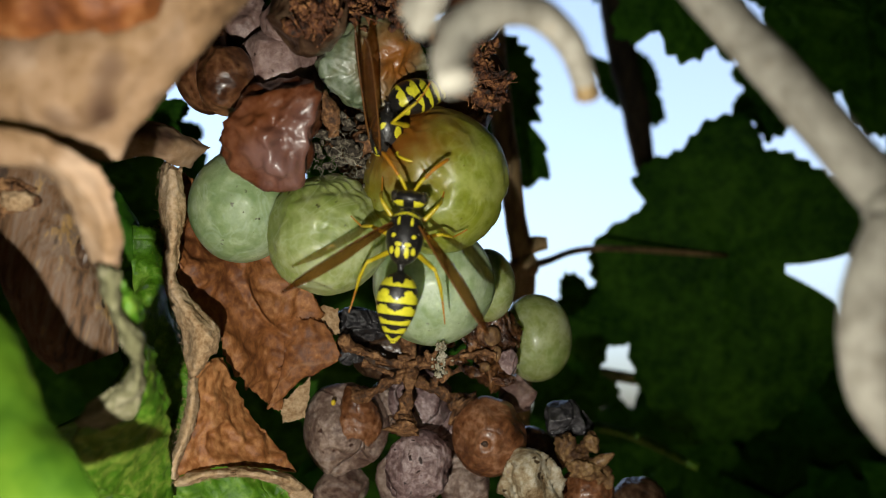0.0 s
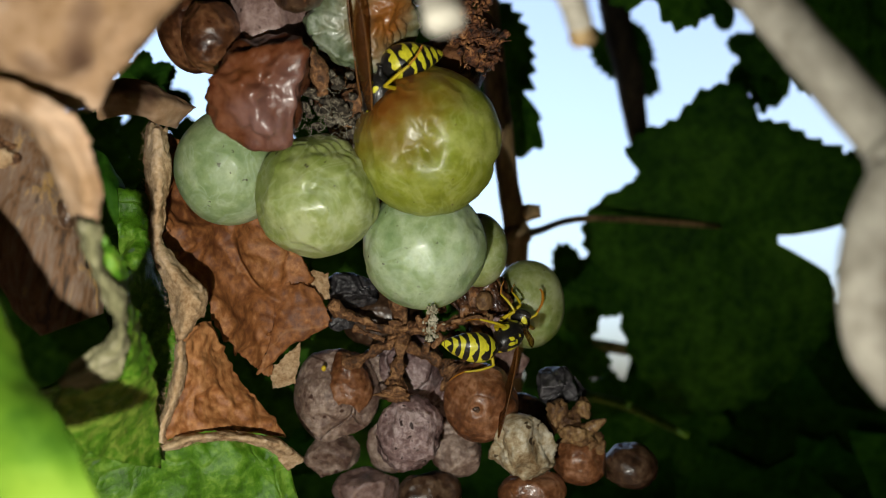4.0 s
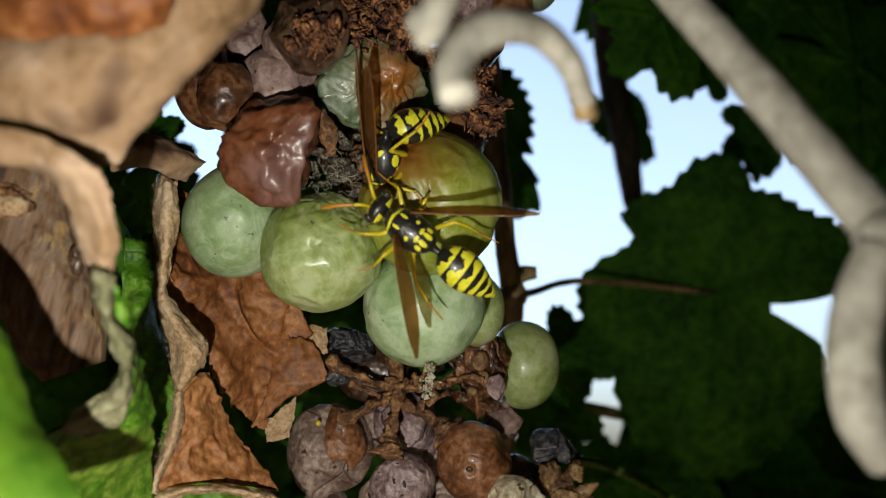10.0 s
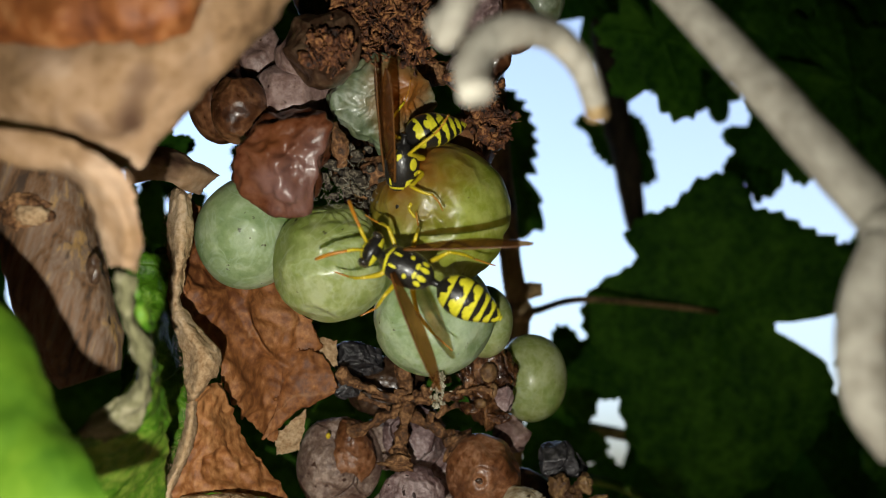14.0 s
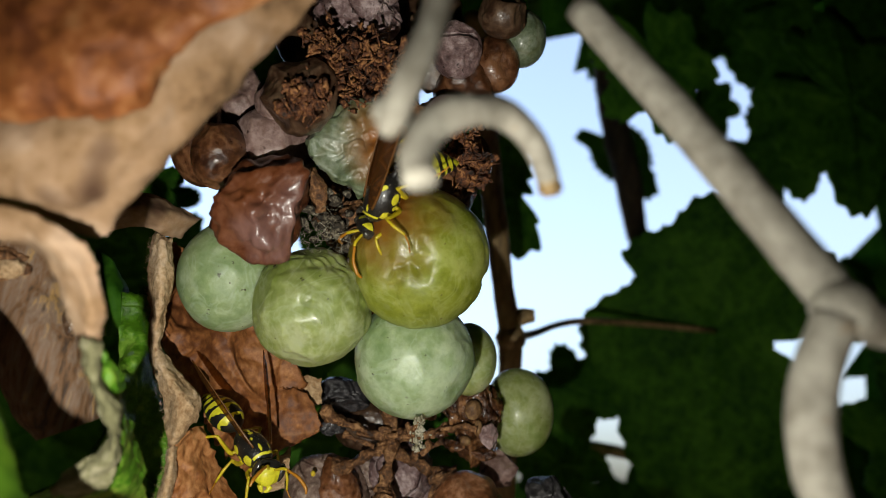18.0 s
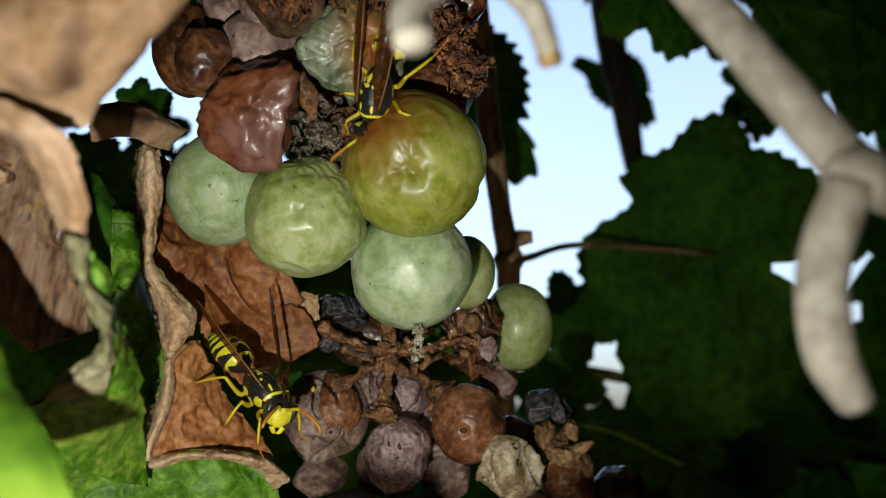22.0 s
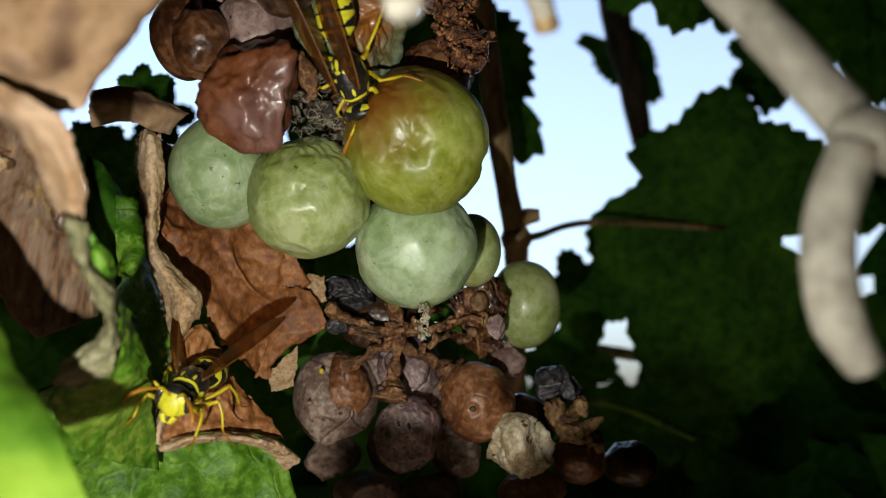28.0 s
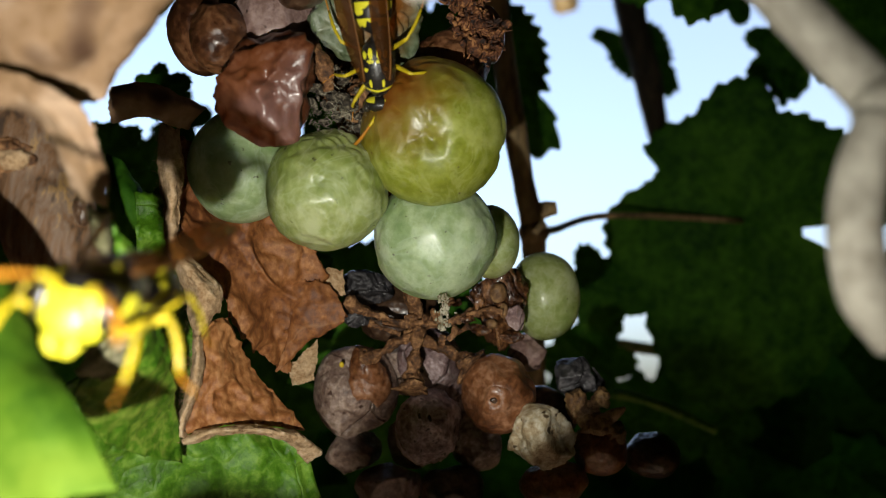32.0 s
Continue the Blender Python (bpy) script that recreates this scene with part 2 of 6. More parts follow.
M_RUSSET = surface("russet_leaf_blade", [(0.12, 0.032, 0.008), (0.27, 0.085, 0.02), (0.40, 0.17, 0.06)], 70, 0.6, 0.5, 600, 0, (60, (0.08, 0.02, 0.008), 0.63), trans=0.08)
M_BARK = surface("vine_bark", [(0.05, 0.026, 0.013), (0.17, 0.085, 0.036), (0.20, 0.135, 0.095), (0.40, 0.235, 0.085)], 260, 0.7, 0.9, 1400, 0, (520, (0.025, 0.012, 0.007), 0.63), stretch=(1.0, 1.0, 0.12), grain=-15)
M_LEAF = surface("green_vine_leaf", [(0.045, 0.135, 0.004), (0.10, 0.26, 0.012), (0.24, 0.44, 0.05)], 110, 0.42, 0.9, 900, 0, (300, (0.17, 0.30, 0.12), 0.68), trans=0.1, net=(120, (0.19, 0.36, 0.05), 0.3, 0.05, -0.6))
M_NEARLEAF = surface("bright_vine_leaf", [(0.045, 0.12, 0.005), (0.10, 0.21, 0.01), (0.19, 0.31, 0.025)], 35, 0.7, 0.3, 200, 0, spec=0.25, trans=0.15)
M_FELT = surface("felted_leaf_underside", [(0.12, 0.115, 0.05), (0.21, 0.198, 0.10), (0.36, 0.33, 0.21)], 200, 0.9, 0.7, 1300, 0, trans=0.05)
M_LIME = surface("yellowing_leaf", [(0.045, 0.15, 0.005), (0.11, 0.265, 0.014), (0.27, 0.40, 0.05)], 130, 0.5, 0.8, 1000, 0, trans=0.1)
# The vine leaf's greens made darker: their shade is put into the colour.
M_BACK = surface("shaded_vine_leaf", [(0.012, 0.058, 0.003), (0.034, 0.125, 0.006), (0.07, 0.20, 0.014)], 40, 0.7, 0.4, 300, 0, spec=0.15, trans=0.16, net=(70, (0.06, 0.18, 0.016), 0.3, 0.06, -0.5))
M_TENDRIL = surface("pale_tendril", [(0.217, 0.196, 0.154), (0.331, 0.306, 0.251), (0.433, 0.405, 0.336)], 120, 0.75, 0.4, 900, 0, (420, (0.29, 0.22, 0.145), 0.68))
M_CANE = surface("brown_cane", [(0.11, 0.07, 0.03), (0.29, 0.195, 0.085), (0.48, 0.33, 0.16)], 120, 0.7, 0.6, 700, 0, stretch=(1.0, 1.0, 0.3))
# Much darker cane colours, for the far cane.
M_DARKCANE = surface("dark_cane", [(0.015, 0.010, 0.006), (0.045, 0.030, 0.018), (0.09, 0.06, 0.038)], 90, 0.8, 0.7, 500, 0, stretch=(1.0, 1.0, 0.3))
M_NUT = surface("tan_dried_bud", [(0.07, 0.03, 0.012), (0.20, 0.105, 0.04), (0.36, 0.22, 0.09)], 330, 0.6, 0.9, 1500, 0, coat=0.1)
M_CRUMPLE = surface("glossy_brown_pulp", [(0.025, 0.009, 0.004), (0.10, 0.038, 0.013), (0.31, 0.145, 0.055)], 420, 0.3, 1.0, 1800, 0, coat=0.4, net=(160, (0.02, 0.007, 0.003), 0.5, 0.06, -0.9))
M_SOIL = surface("vineyard_soil", [(0.03, 0.022, 0.015), (0.07, 0.05, 0.032), (0.11, 0.085, 0.055)], 3, 0.95, 0.8, 60, 0)

# ---- shaping helpers; all lengths in millimetres ----
ORIGIN = {}


def thing(name, origin, label, category, group="", kind="", m=None):
    ob = new(name)
    ob.empty_display_size = 0.002
    ob.matrix_basis = m if m is not None else BASE @ Matrix.Translation(Vector(origin) * MM)
    ORIGIN[ob.name] = Vector(origin)
    return tagged(ob, label, category, group, kind)


def mesh_from(name, bm, material, origin):
    for v in bm.verts:
        v.co = (v.co - origin) * MM
    bmesh.ops.recalc_face_normals(bm, faces=bm.faces)
    me = bpy.data.meshes.new(name)
    bm.to_mesh(me)
    bm.free()
    me.polygons.foreach_set("use_smooth", [True] * len(me.polygons))
    me.materials.append(material)
    return me


def part(name, bm, material, parent, label=""):
    o = ORIGIN[parent.name]
    ob = new(name, mesh_from(name, bm, material, o))
    ob.parent = parent
    ORIGIN[ob.name] = o
    return tagged(ob, label)


def smooth_line(points, steps):
    """A Catmull-Rom line through the points."""
    p = [Vector(q) for q in points]
    p = [2 * p[0] - p[1]] + p + [2 * p[-1] - p[-2]]
    out = []
    for i in range(1, len(p) - 2):
        for k in range(steps):
            t = k / steps
            a, b, c, d = p[i - 1:i + 3]
            out.append(0.5 * (2 * b + (c - a) * t + (2 * a - 5 * b + 4 * c - d) * t * t + (3 * b - a - 3 * c + d) * t ** 3))
    out.append(p[-2])
    return out


def tube(points, radii, seg=12, steps=6, rough=0.0, freq=1.0, bm=None, seed=0.0):
    bm = bm or bmesh.new()
    line = smooth_line(points, steps)
    n = len(line)
    rad = [np.interp(i / (n - 1) * (len(radii) - 1), range(len(radii)), radii) for i in range(n)]
    side = None
    rings = []
    for i, p in enumerate(line):
        ahead = (line[min(i + 1, n - 1)] - line[max(i - 1, 0)]).normalized()
        if side is None:
            side = ahead.orthogonal().normalized()
        side = (side - ahead * side.dot(ahead)).normalized()
        other = ahead.cross(side)
        ring = []
        for k in range(seg):
            a = 2 * math.pi * k / seg
            d = side * math.cos(a) + other * math.sin(a)
            r = rad[i]
            if rough:
                r *= 1 + rough * (noise.noise((p + d * r) * freq * 0.5 + Vector((seed, 0, 0))) + 0.6 * noise.noise((p + d * r) * freq * 1.6 - Vector((seed, 0, 0))))
            ring.append(bm.verts.new(p + d * r))
        rings.append(ring)
    for a, b in zip(rings, rings[1:]):
        for k in range(seg):
            bm.faces.new((a[k], a[(k + 1) % seg], b[(k + 1) % seg], b[k]))
    for ring in (rings[0], rings[-1]):
        c = bm.verts.new(sum((v.co for v in ring), Vector()) / seg)
        for k in range(seg):
            bm.faces.new((ring[k], ring[(k + 1) % seg], c))
    return bm


def ball(centre, radii, sub=4, lump=0.0, crease=0.0, freq=0.35, seed=0.0, dents=(), turn=(0, 0, 0), bm=None, pleat=0.0, facets=0, flat=0.25, hollow=0.0, cuts=(), puckers=()):
    """A berry: lump is low rolling unevenness, crease sharp wrinkles between plump folds, pleat lengthwise folds, dents (direction, width, depth), cuts flat places (direction, height), puckers folds that run out from a point (direction, reach, folds, depth)."""
    bm = bm or bmesh.new()
    made = bmesh.ops.create_icosphere(bm, subdivisions=sub, radius=1.0)["verts"]
    rot = Euler([radians(a) for a in turn]).to_matrix()
    off = Vector((seed * 7.13, seed * 3.71, seed * 5.37))
    c, rr = Vector(centre), Vector(radii)
    size = sum(radii) / 3
    rng = random.Random(int(seed * 1000) + 7)
    planes = []
    for _ in range(facets):
        planes.append((Vector((rng.gauss(0, 1), rng.gauss(0, 1) - 0.3, rng.gauss(0, 1))).normalized(), 1 - flat * rng.uniform(0.25, 1.0)))
    for v in made:
        d = v.co.normalized()
        q = Vector((d.x * rr.x, d.y * rr.y, d.z * rr.z))
        s = 1.0
        if planes:
            bend = Vector((noise.noise(q * 0.45 + off), noise.noise(q * 0.45 - off), noise.noise(q * 0.45 + off * 1.7))) * 0.22
            e = (d + bend).normalized()
            acc, first, second = 1.0, 9.0, 9.0
            for nrm, h in planes:
                k = e.dot(nrm)
                r = h / k if k > 0.2 else 9.0
                if r < first:
                    first, second = r, first
                elif r < second:
                    second = r
            s = min(first, 1.0)
            # the skin sinks inside each facet and stands up in a fold between two
            s -= hollow * min(1.0, max(0.0, min(second, 1.15) - first) * 4.0)
        if lump:
            s += lump * noise.noise(q * freq * 0.6 + off)
        if crease:
            w = Vector((noise.noise(q * freq + off), noise.noise(q * freq - off), noise.noise(q * freq + off * 2)))
            r1 = abs(noise.noise(q * freq * 0.9 + w * 0.9 + off))
            r2 = abs(noise.noise(q * freq * 2.1 + w * 1.4 - off))
            s += crease * (min(r1 * 2.6, 0.8) - 0.5) + crease * 0.45 * (min(r2 * 3, 0.7) - 0.4)
        if pleat:
            ang = math.atan2(d.y, d.x) + 0.8 * noise.noise(q * freq * 0.8 + off)
            s += pleat * (abs(math.sin(ang * 4.5 + seed)) - 0.5) * (1 - 0.6 * abs(d.z))
        for way, reach, folds, depth in puckers:
            w = Vector(way).normalized()
            far = (d - w).length
            if far < 2.2 * reach:
                u = w.orthogonal().normalized()
                turned = math.atan2(d.dot(w.cross(u)), d.dot(u)) + 0.7 * noise.noise(q * 0.5 + off)
                s += depth * (abs(math.sin(turned * folds / 2 + 3 * noise.noise(q * 0.25 + off))) - 0.6) * min(1.0, far / (0.35 * reach)) * math.exp(-(far / reach) ** 2)
        for way, h in cuts:
            k = d.dot(Vector(way).normalized())
            if k > 0.5:
                x = (h / k - s) / 0.005
                s += 0.005 * (x - math.log1p(math.exp(x)) if -30 < x < 30 else min(x, 0.0))
        for way, width, depth in dents:
            k = (d - Vector(way).normalized()).length / width
            s -= depth * math.exp(-k * k) / size
        v.co = c + rot @ (q * s)
    return bm


def sheet(net, nu=40, nv=40, thick=0.35, rough=0.3, freq=0.25, jag=0.0, seed=0.0, veins=0.0, bm=None):
    """A leaf blade over a coarse net of places, with waves, a ragged outline and thickness."""
    cols = [smooth_line(row, max(1, nv // (len(row) - 1))) for row in net]
    grid = list(zip(*cols))
    grid = [smooth_line(col, max(1, nu // (len(col) - 1))) for col in grid]
    a, b = len(grid), len(grid[0])
    off = Vector((seed, seed * 2.3, -seed))
    pts = [[None] * b for _ in range(a)]
    for i in range(a):
        for j in range(b):
            p = grid[i][j]
            du = grid[min(i + 1, a - 1)][j] - grid[max(i - 1, 0)][j]
            dv = grid[i][min(j + 1, b - 1)] - grid[i][max(j - 1, 0)]
            nrm = du.cross(dv)
            nrm = nrm.normalized() if nrm.length > 1e-9 else Vector((0, -1, 0))
            w = noise.noise(p * freq + off) + 0.5 * noise.noise(p * freq * 2.3 + off) + 0.25 * noise.noise(p * freq * 5 + off)
            w += 0.9 * (0.25 - abs(noise.noise(p * freq * 1.6 - off))) + 0.4 * (0.25 - abs(noise.noise(p * freq * 4.1 + off)))
            if veins:
                w -= veins * (1 - min(1.0, abs(noise.noise(p * freq * 0.8 - off)) * 9))
            q = p + nrm * rough * w
            if jag:
                e = min(i, a - 1 - i, j, b - 1 - j)
                if e < 3:
                    mid = grid[a // 2][b // 2]
                    q += (mid - p).normalized() * jag * (1 - e / 3) * (0.5 + noise.noise(p * 0.9 + off) + 0.6 * noise.noise(p * 2.7 - off))
            pts[i][j] = (q, nrm)
    bm = bm or bmesh.new()
    top = [[bm.verts.new(q + n_ * thick * 0.5) for q, n_ in row] for row in pts]
    low = [[bm.verts.new(q - n_ * thick * 0.5) for q, n_ in row] for row in pts]
    for i in range(a - 1):
        for j in range(b - 1):
            bm.faces.new((top[i][j], top[i + 1][j], top[i + 1][j + 1], top[i][j + 1]))
            bm.faces.new((low[i][j], low[i][j + 1], low[i + 1][j + 1], low[i + 1][j]))
    rim = [(i, 0) for i in range(a)] + [(a - 1, j) for j in range(1, b)] + [(i, b - 1) for i in range(a - 2, -1, -1)] + [(0, j) for j in range(b - 2, 0, -1)]
    for (i, j), (k, m) in zip(rim, rim[1:] + rim[:1]):
        bm.faces.new((top[i][j], low[i][j], low[k][m], top[k][m]))
    return bm


def leaf_outline(a, lobes, tooth, teeth, seed, clefts=(), rim=None):
    """The reach of a vine leaf at angle a (0 is its tip): lobes are (angle, reach, width), or rim pairs of (angle, reach) round it."""
    r = 0.0
    for la, reach, width in lobes:
        d = (a - radians(la) + math.pi) % (2 * math.pi) - math.pi
        r = max(r, reach * math.exp(-(d / radians(width)) ** 2))
    r = max(r, 0.6 * max(l[1] for l in lobes))
    if rim:
        r = float(np.interp(math.degrees(a), [q[0] for q in rim], [q[1] for q in rim], period=360))
    for ca, wide, deep in clefts:
        d = (a - radians(ca) + math.pi) % (2 * math.pi) - math.pi
        r *= 1 - deep * math.exp(-(d / radians(wide)) ** 4)
    k = a * teeth / (2 * math.pi) + 0.35 * noise.noise(Vector((a * 2, seed, 0)))
    saw = k - math.floor(k)
    amp = 0.6 + 0.8 * abs(noise.noise(Vector((math.floor(k) * 0.77, seed, 3))))
    return r * (1 + tooth * amp * ((1 - saw) if saw > 0.3 else saw / 0.3 * 0.7) - tooth * 0.4)


def vine_leaf(lobes, tooth=0.12, teeth=34, seed=0.0, cup=0.12, wave=0.04, thick=0.35, rings=12, seg=252, sinus=True, clefts=(), rim=None):
    """A vine leaf in its own plane (x across, y to its tip), rooted at the petiole."""
    bm = bmesh.new()
    big = max(l[1] for l in lobes)
    tops, lows = [], []
    rays = [radians(l[0]) for l in lobes]
    for side, store in ((thick / 2, tops), (-thick / 2, lows)):
        store.append([bm.verts.new((0, 0, side))])
        for i in range(1, rings + 1):
            f = i / rings
            ring = []
            for k in range(seg):
                a = 2 * math.pi * k / seg
                reach = leaf_outline(a, lobes, tooth * f ** 3, teeth, seed, clefts, rim)
                if sinus:
                    back = abs(abs(a - math.pi))
                    reach *= 1 - 0.75 * math.exp(-(back / 0.16) ** 2) * f
                r = reach * f
                x, y = -r * math.sin(a), r * math.cos(a)
                d = min(abs((a - ra + math.pi) % (2 * math.pi) - math.pi) for ra in rays)
                z = -cup * r * r / big + wave * big * noise.noise(Vector((x, y, seed)) * 2.2 / big) + 0.35 * wave * big * noise.noise(Vector((x, y, seed)) * 7 / big)
                z += 0.02 * big * math.exp(-(d * r / (0.03 * big)) ** 2) * (1 - 0.7 * f)
                ring.append(bm.verts.new((x, y, z + side)))
            store.append(ring)
    for store in (tops, lows):
        for k in range(seg):
            bm.faces.new((store[0][0], store[1][k], store[1][(k + 1) % seg]))
        for a, b in zip(store[1:], store[2:]):
            for k in range(seg):
                bm.faces.new((a[k], b[k], b[(k + 1) % seg], a[(k + 1) % seg]))
    for k in range(seg):
        bm.faces.new((tops[-1][k], lows[-1][k], lows[-1][(k + 1) % seg], tops[-1][(k + 1) % seg]))
    return bm


def facing(at, tip, normal):
    """The pose in the base frame of a flat thing at a place (mm) whose y points along tip and whose z along normal."""
    y = Vector(tip).normalized()
    z = Vector(normal)
    z = (z - y * z.dot(y)).normalized()
    x = y.cross(z)
    m = Matrix((x, y, z)).transposed().to_4x4()
    m.translation = Vector(at) * MM
    return BASE @ m


# ---- ground ----
bm = bmesh.new()
R = [0, 1.5, 4, 12, 60, 400, 2500]
prev = None
for i, r in enumerate(R):
    ring = [bm.verts.new((r * math.cos(k * math.pi / 24), r * math.sin(k * math.pi / 24), 0.05 * noise.noise(Vector((r * 3, k, 0))) if r else 0)) for k in range(48 if r else 1)]
    if prev:
        for k in range(48):
            if len(prev) == 1:
                bm.faces.new((prev[0], ring[k], ring[(k + 1) % 48]))
            else:
                bm.faces.new((prev[k], ring[k], ring[(k + 1) % 48], prev[(k + 1) % 48]))
    prev = ring
me = bpy.data.meshes.new("ground")
bm.to_mesh(me)
bm.free()
me.materials.append(M_SOIL)
tagged(new("ground", me), "bare brown vineyard soil", "ground", kind="structure")

# ---- the bunch of grapes ----
bunch = thing("grape_bunch", (-6.5, 95.0, 2.8), "half-rotten bunch of green grapes and shrivelled brown raisins", "grapes")


def grape(name, px, radii, material, label="", **kw):
    return part(name, ball(px, radii, **kw), material, bunch, label)


main = grape("grape", (-0.8, 89.0, 7.7), (8.2, 8.0, 8.5), M_MAIN, "ripe yellow-green grape with an amber gnawed patch", sub=6, lump=0.04, crease=0.012, freq=0.28, seed=1.2, facets=26, flat=0.05, hollow=0.005, puckers=(((-0.08, -0.99, -0.03), 0.3, 9, 0.03), ((-0.6, -0.55, 0.6), 0.5, 10, 0.05)), cuts=(((-0.03, -0.982, -0.185), 0.968), ((-0.25, -0.982, -0.1), 0.965), ((0.17, -0.982, -0.08), 0.965), ((0.02, -0.982, -0.43), 0.97)),
             dents=(((-0.28, -0.95, -0.2), 0.16, 0.4), ((-0.05, -0.98, -0.12), 0.1, 0.35), ((0.03, -0.97, -0.2), 0.09, 0.4), ((0.1, -0.95, -0.29), 0.1, 0.35), ((-0.1, -0.97, 0.02), 0.12, 0.3), ((-0.75, -0.3, 0.6), 0.35, 0.9)))
o = ORIGIN[bunch.name]
blotch(M_MAIN, Vector((-5.2, 84.0, 13.0)) - o, 6.3, (0.25, 0.085, 0.008), 0.6)
grape("grape", (-12.9, 88.5, 1.7), (6.9, 6.8, 7.0), M_GRAPE, "green grape, puckered at the top", sub=6, lump=0.05, crease=0.018, freq=0.35, seed=2.4, cuts=(((0.106, -0.987, -0.121), 0.957), ((-0.31, -0.987, 0.03), 0.945), ((0.26, -0.987, 0.38), 0.945), ((0.56, -0.987, -0.22), 0.95), ((-0.04, -0.987, -0.57), 0.95), ((-0.19, -0.987, 0.43), 0.95), ((0.51, -0.987, -0.62), 0.968)), facets=24, flat=0.07, hollow=0.005, puckers=(((0.05, -0.45, 0.9), 0.62, 11, 0.055),), dents=(((-0.2, -0.35, 0.9), 0.45, 0.7), ((-0.12, -0.75, 0.65), 0.1, 0.35), ((-0.35, -0.7, 0.62), 0.12, 0.4), ((0.12, -0.7, 0.68), 0.1, 0.4), ((-0.05, -1, -0.02), 0.14, 0.3), ((0.05, -1, 0.08), 0.08, 0.2), ((0.4, -0.6, 0.7), 0.2, 0.4)))
grape("grape", (-23.8, 94.0, 5.4), (6.5, 6.6, 7.1), M_PALE, "pale bloomy green grape", sub=5, lump=0.03, seed=3.3, turn=(0, 25, 0), cuts=(((0.211, -0.966, -0.15), 0.968), ((-0.19, -0.966, 0.05), 0.97), ((0.61, -0.966, -0.05), 0.97)))
grape("grape", (-1.2, 93.0, -4.2), (7.3, 7.2, 7.3), M_PALE, "pale green grape", sub=6, lump=0.03, seed=4.9, puckers=(((0.3, -0.95, 0.05), 0.3, 7, 0.012),), facets=24, flat=0.05, hollow=0.003, cuts=(((-0.025, -0.998, -0.10), 0.976), ((-0.43, -0.998, 0.15), 0.96), ((0.38, -0.998, 0.05), 0.96), ((-0.03, -0.998, 0.45), 0.96)))
grape("grape", (6.0, 106.0, -4.9), (3.8, 4.2, 5.0), M_GRAPE, sub=4, lump=0.04, seed=5.0)
grape("grape", (14.2, 119.0, -13.5), (5.4, 5.5, 6.7), M_GRAPE, "small oval green grape", sub=5, lump=0.03, seed=6.0)
grape("grape", (-8.1, 88.0, 20.2), (6.5, 5.4, 6.3), M_WRINK, "sunken rotting green grape with amber folds", sub=6, lump=0.1, crease=0.07, freq=0.36, seed=7.7, facets=15, flat=0.3, hollow=0.11, dents=(((0.35, -0.9, 0.1), 0.28, 0.9), ((0.1, -0.85, 0.5), 0.2, 0.7), ((-0.3, -0.95, -0.1), 0.25, 0.5)))
blotch(M_WRINK, Vector((-4.7, 83.0, 20.2)) - o, 4.2, (0.25, 0.09, 0.015), 0.5)
grape("grape", (12.1, 101.3, 38.7), (3.3, 3.5, 3.9), M_WRINK, sub=4, lump=0.03, seed=8.1)

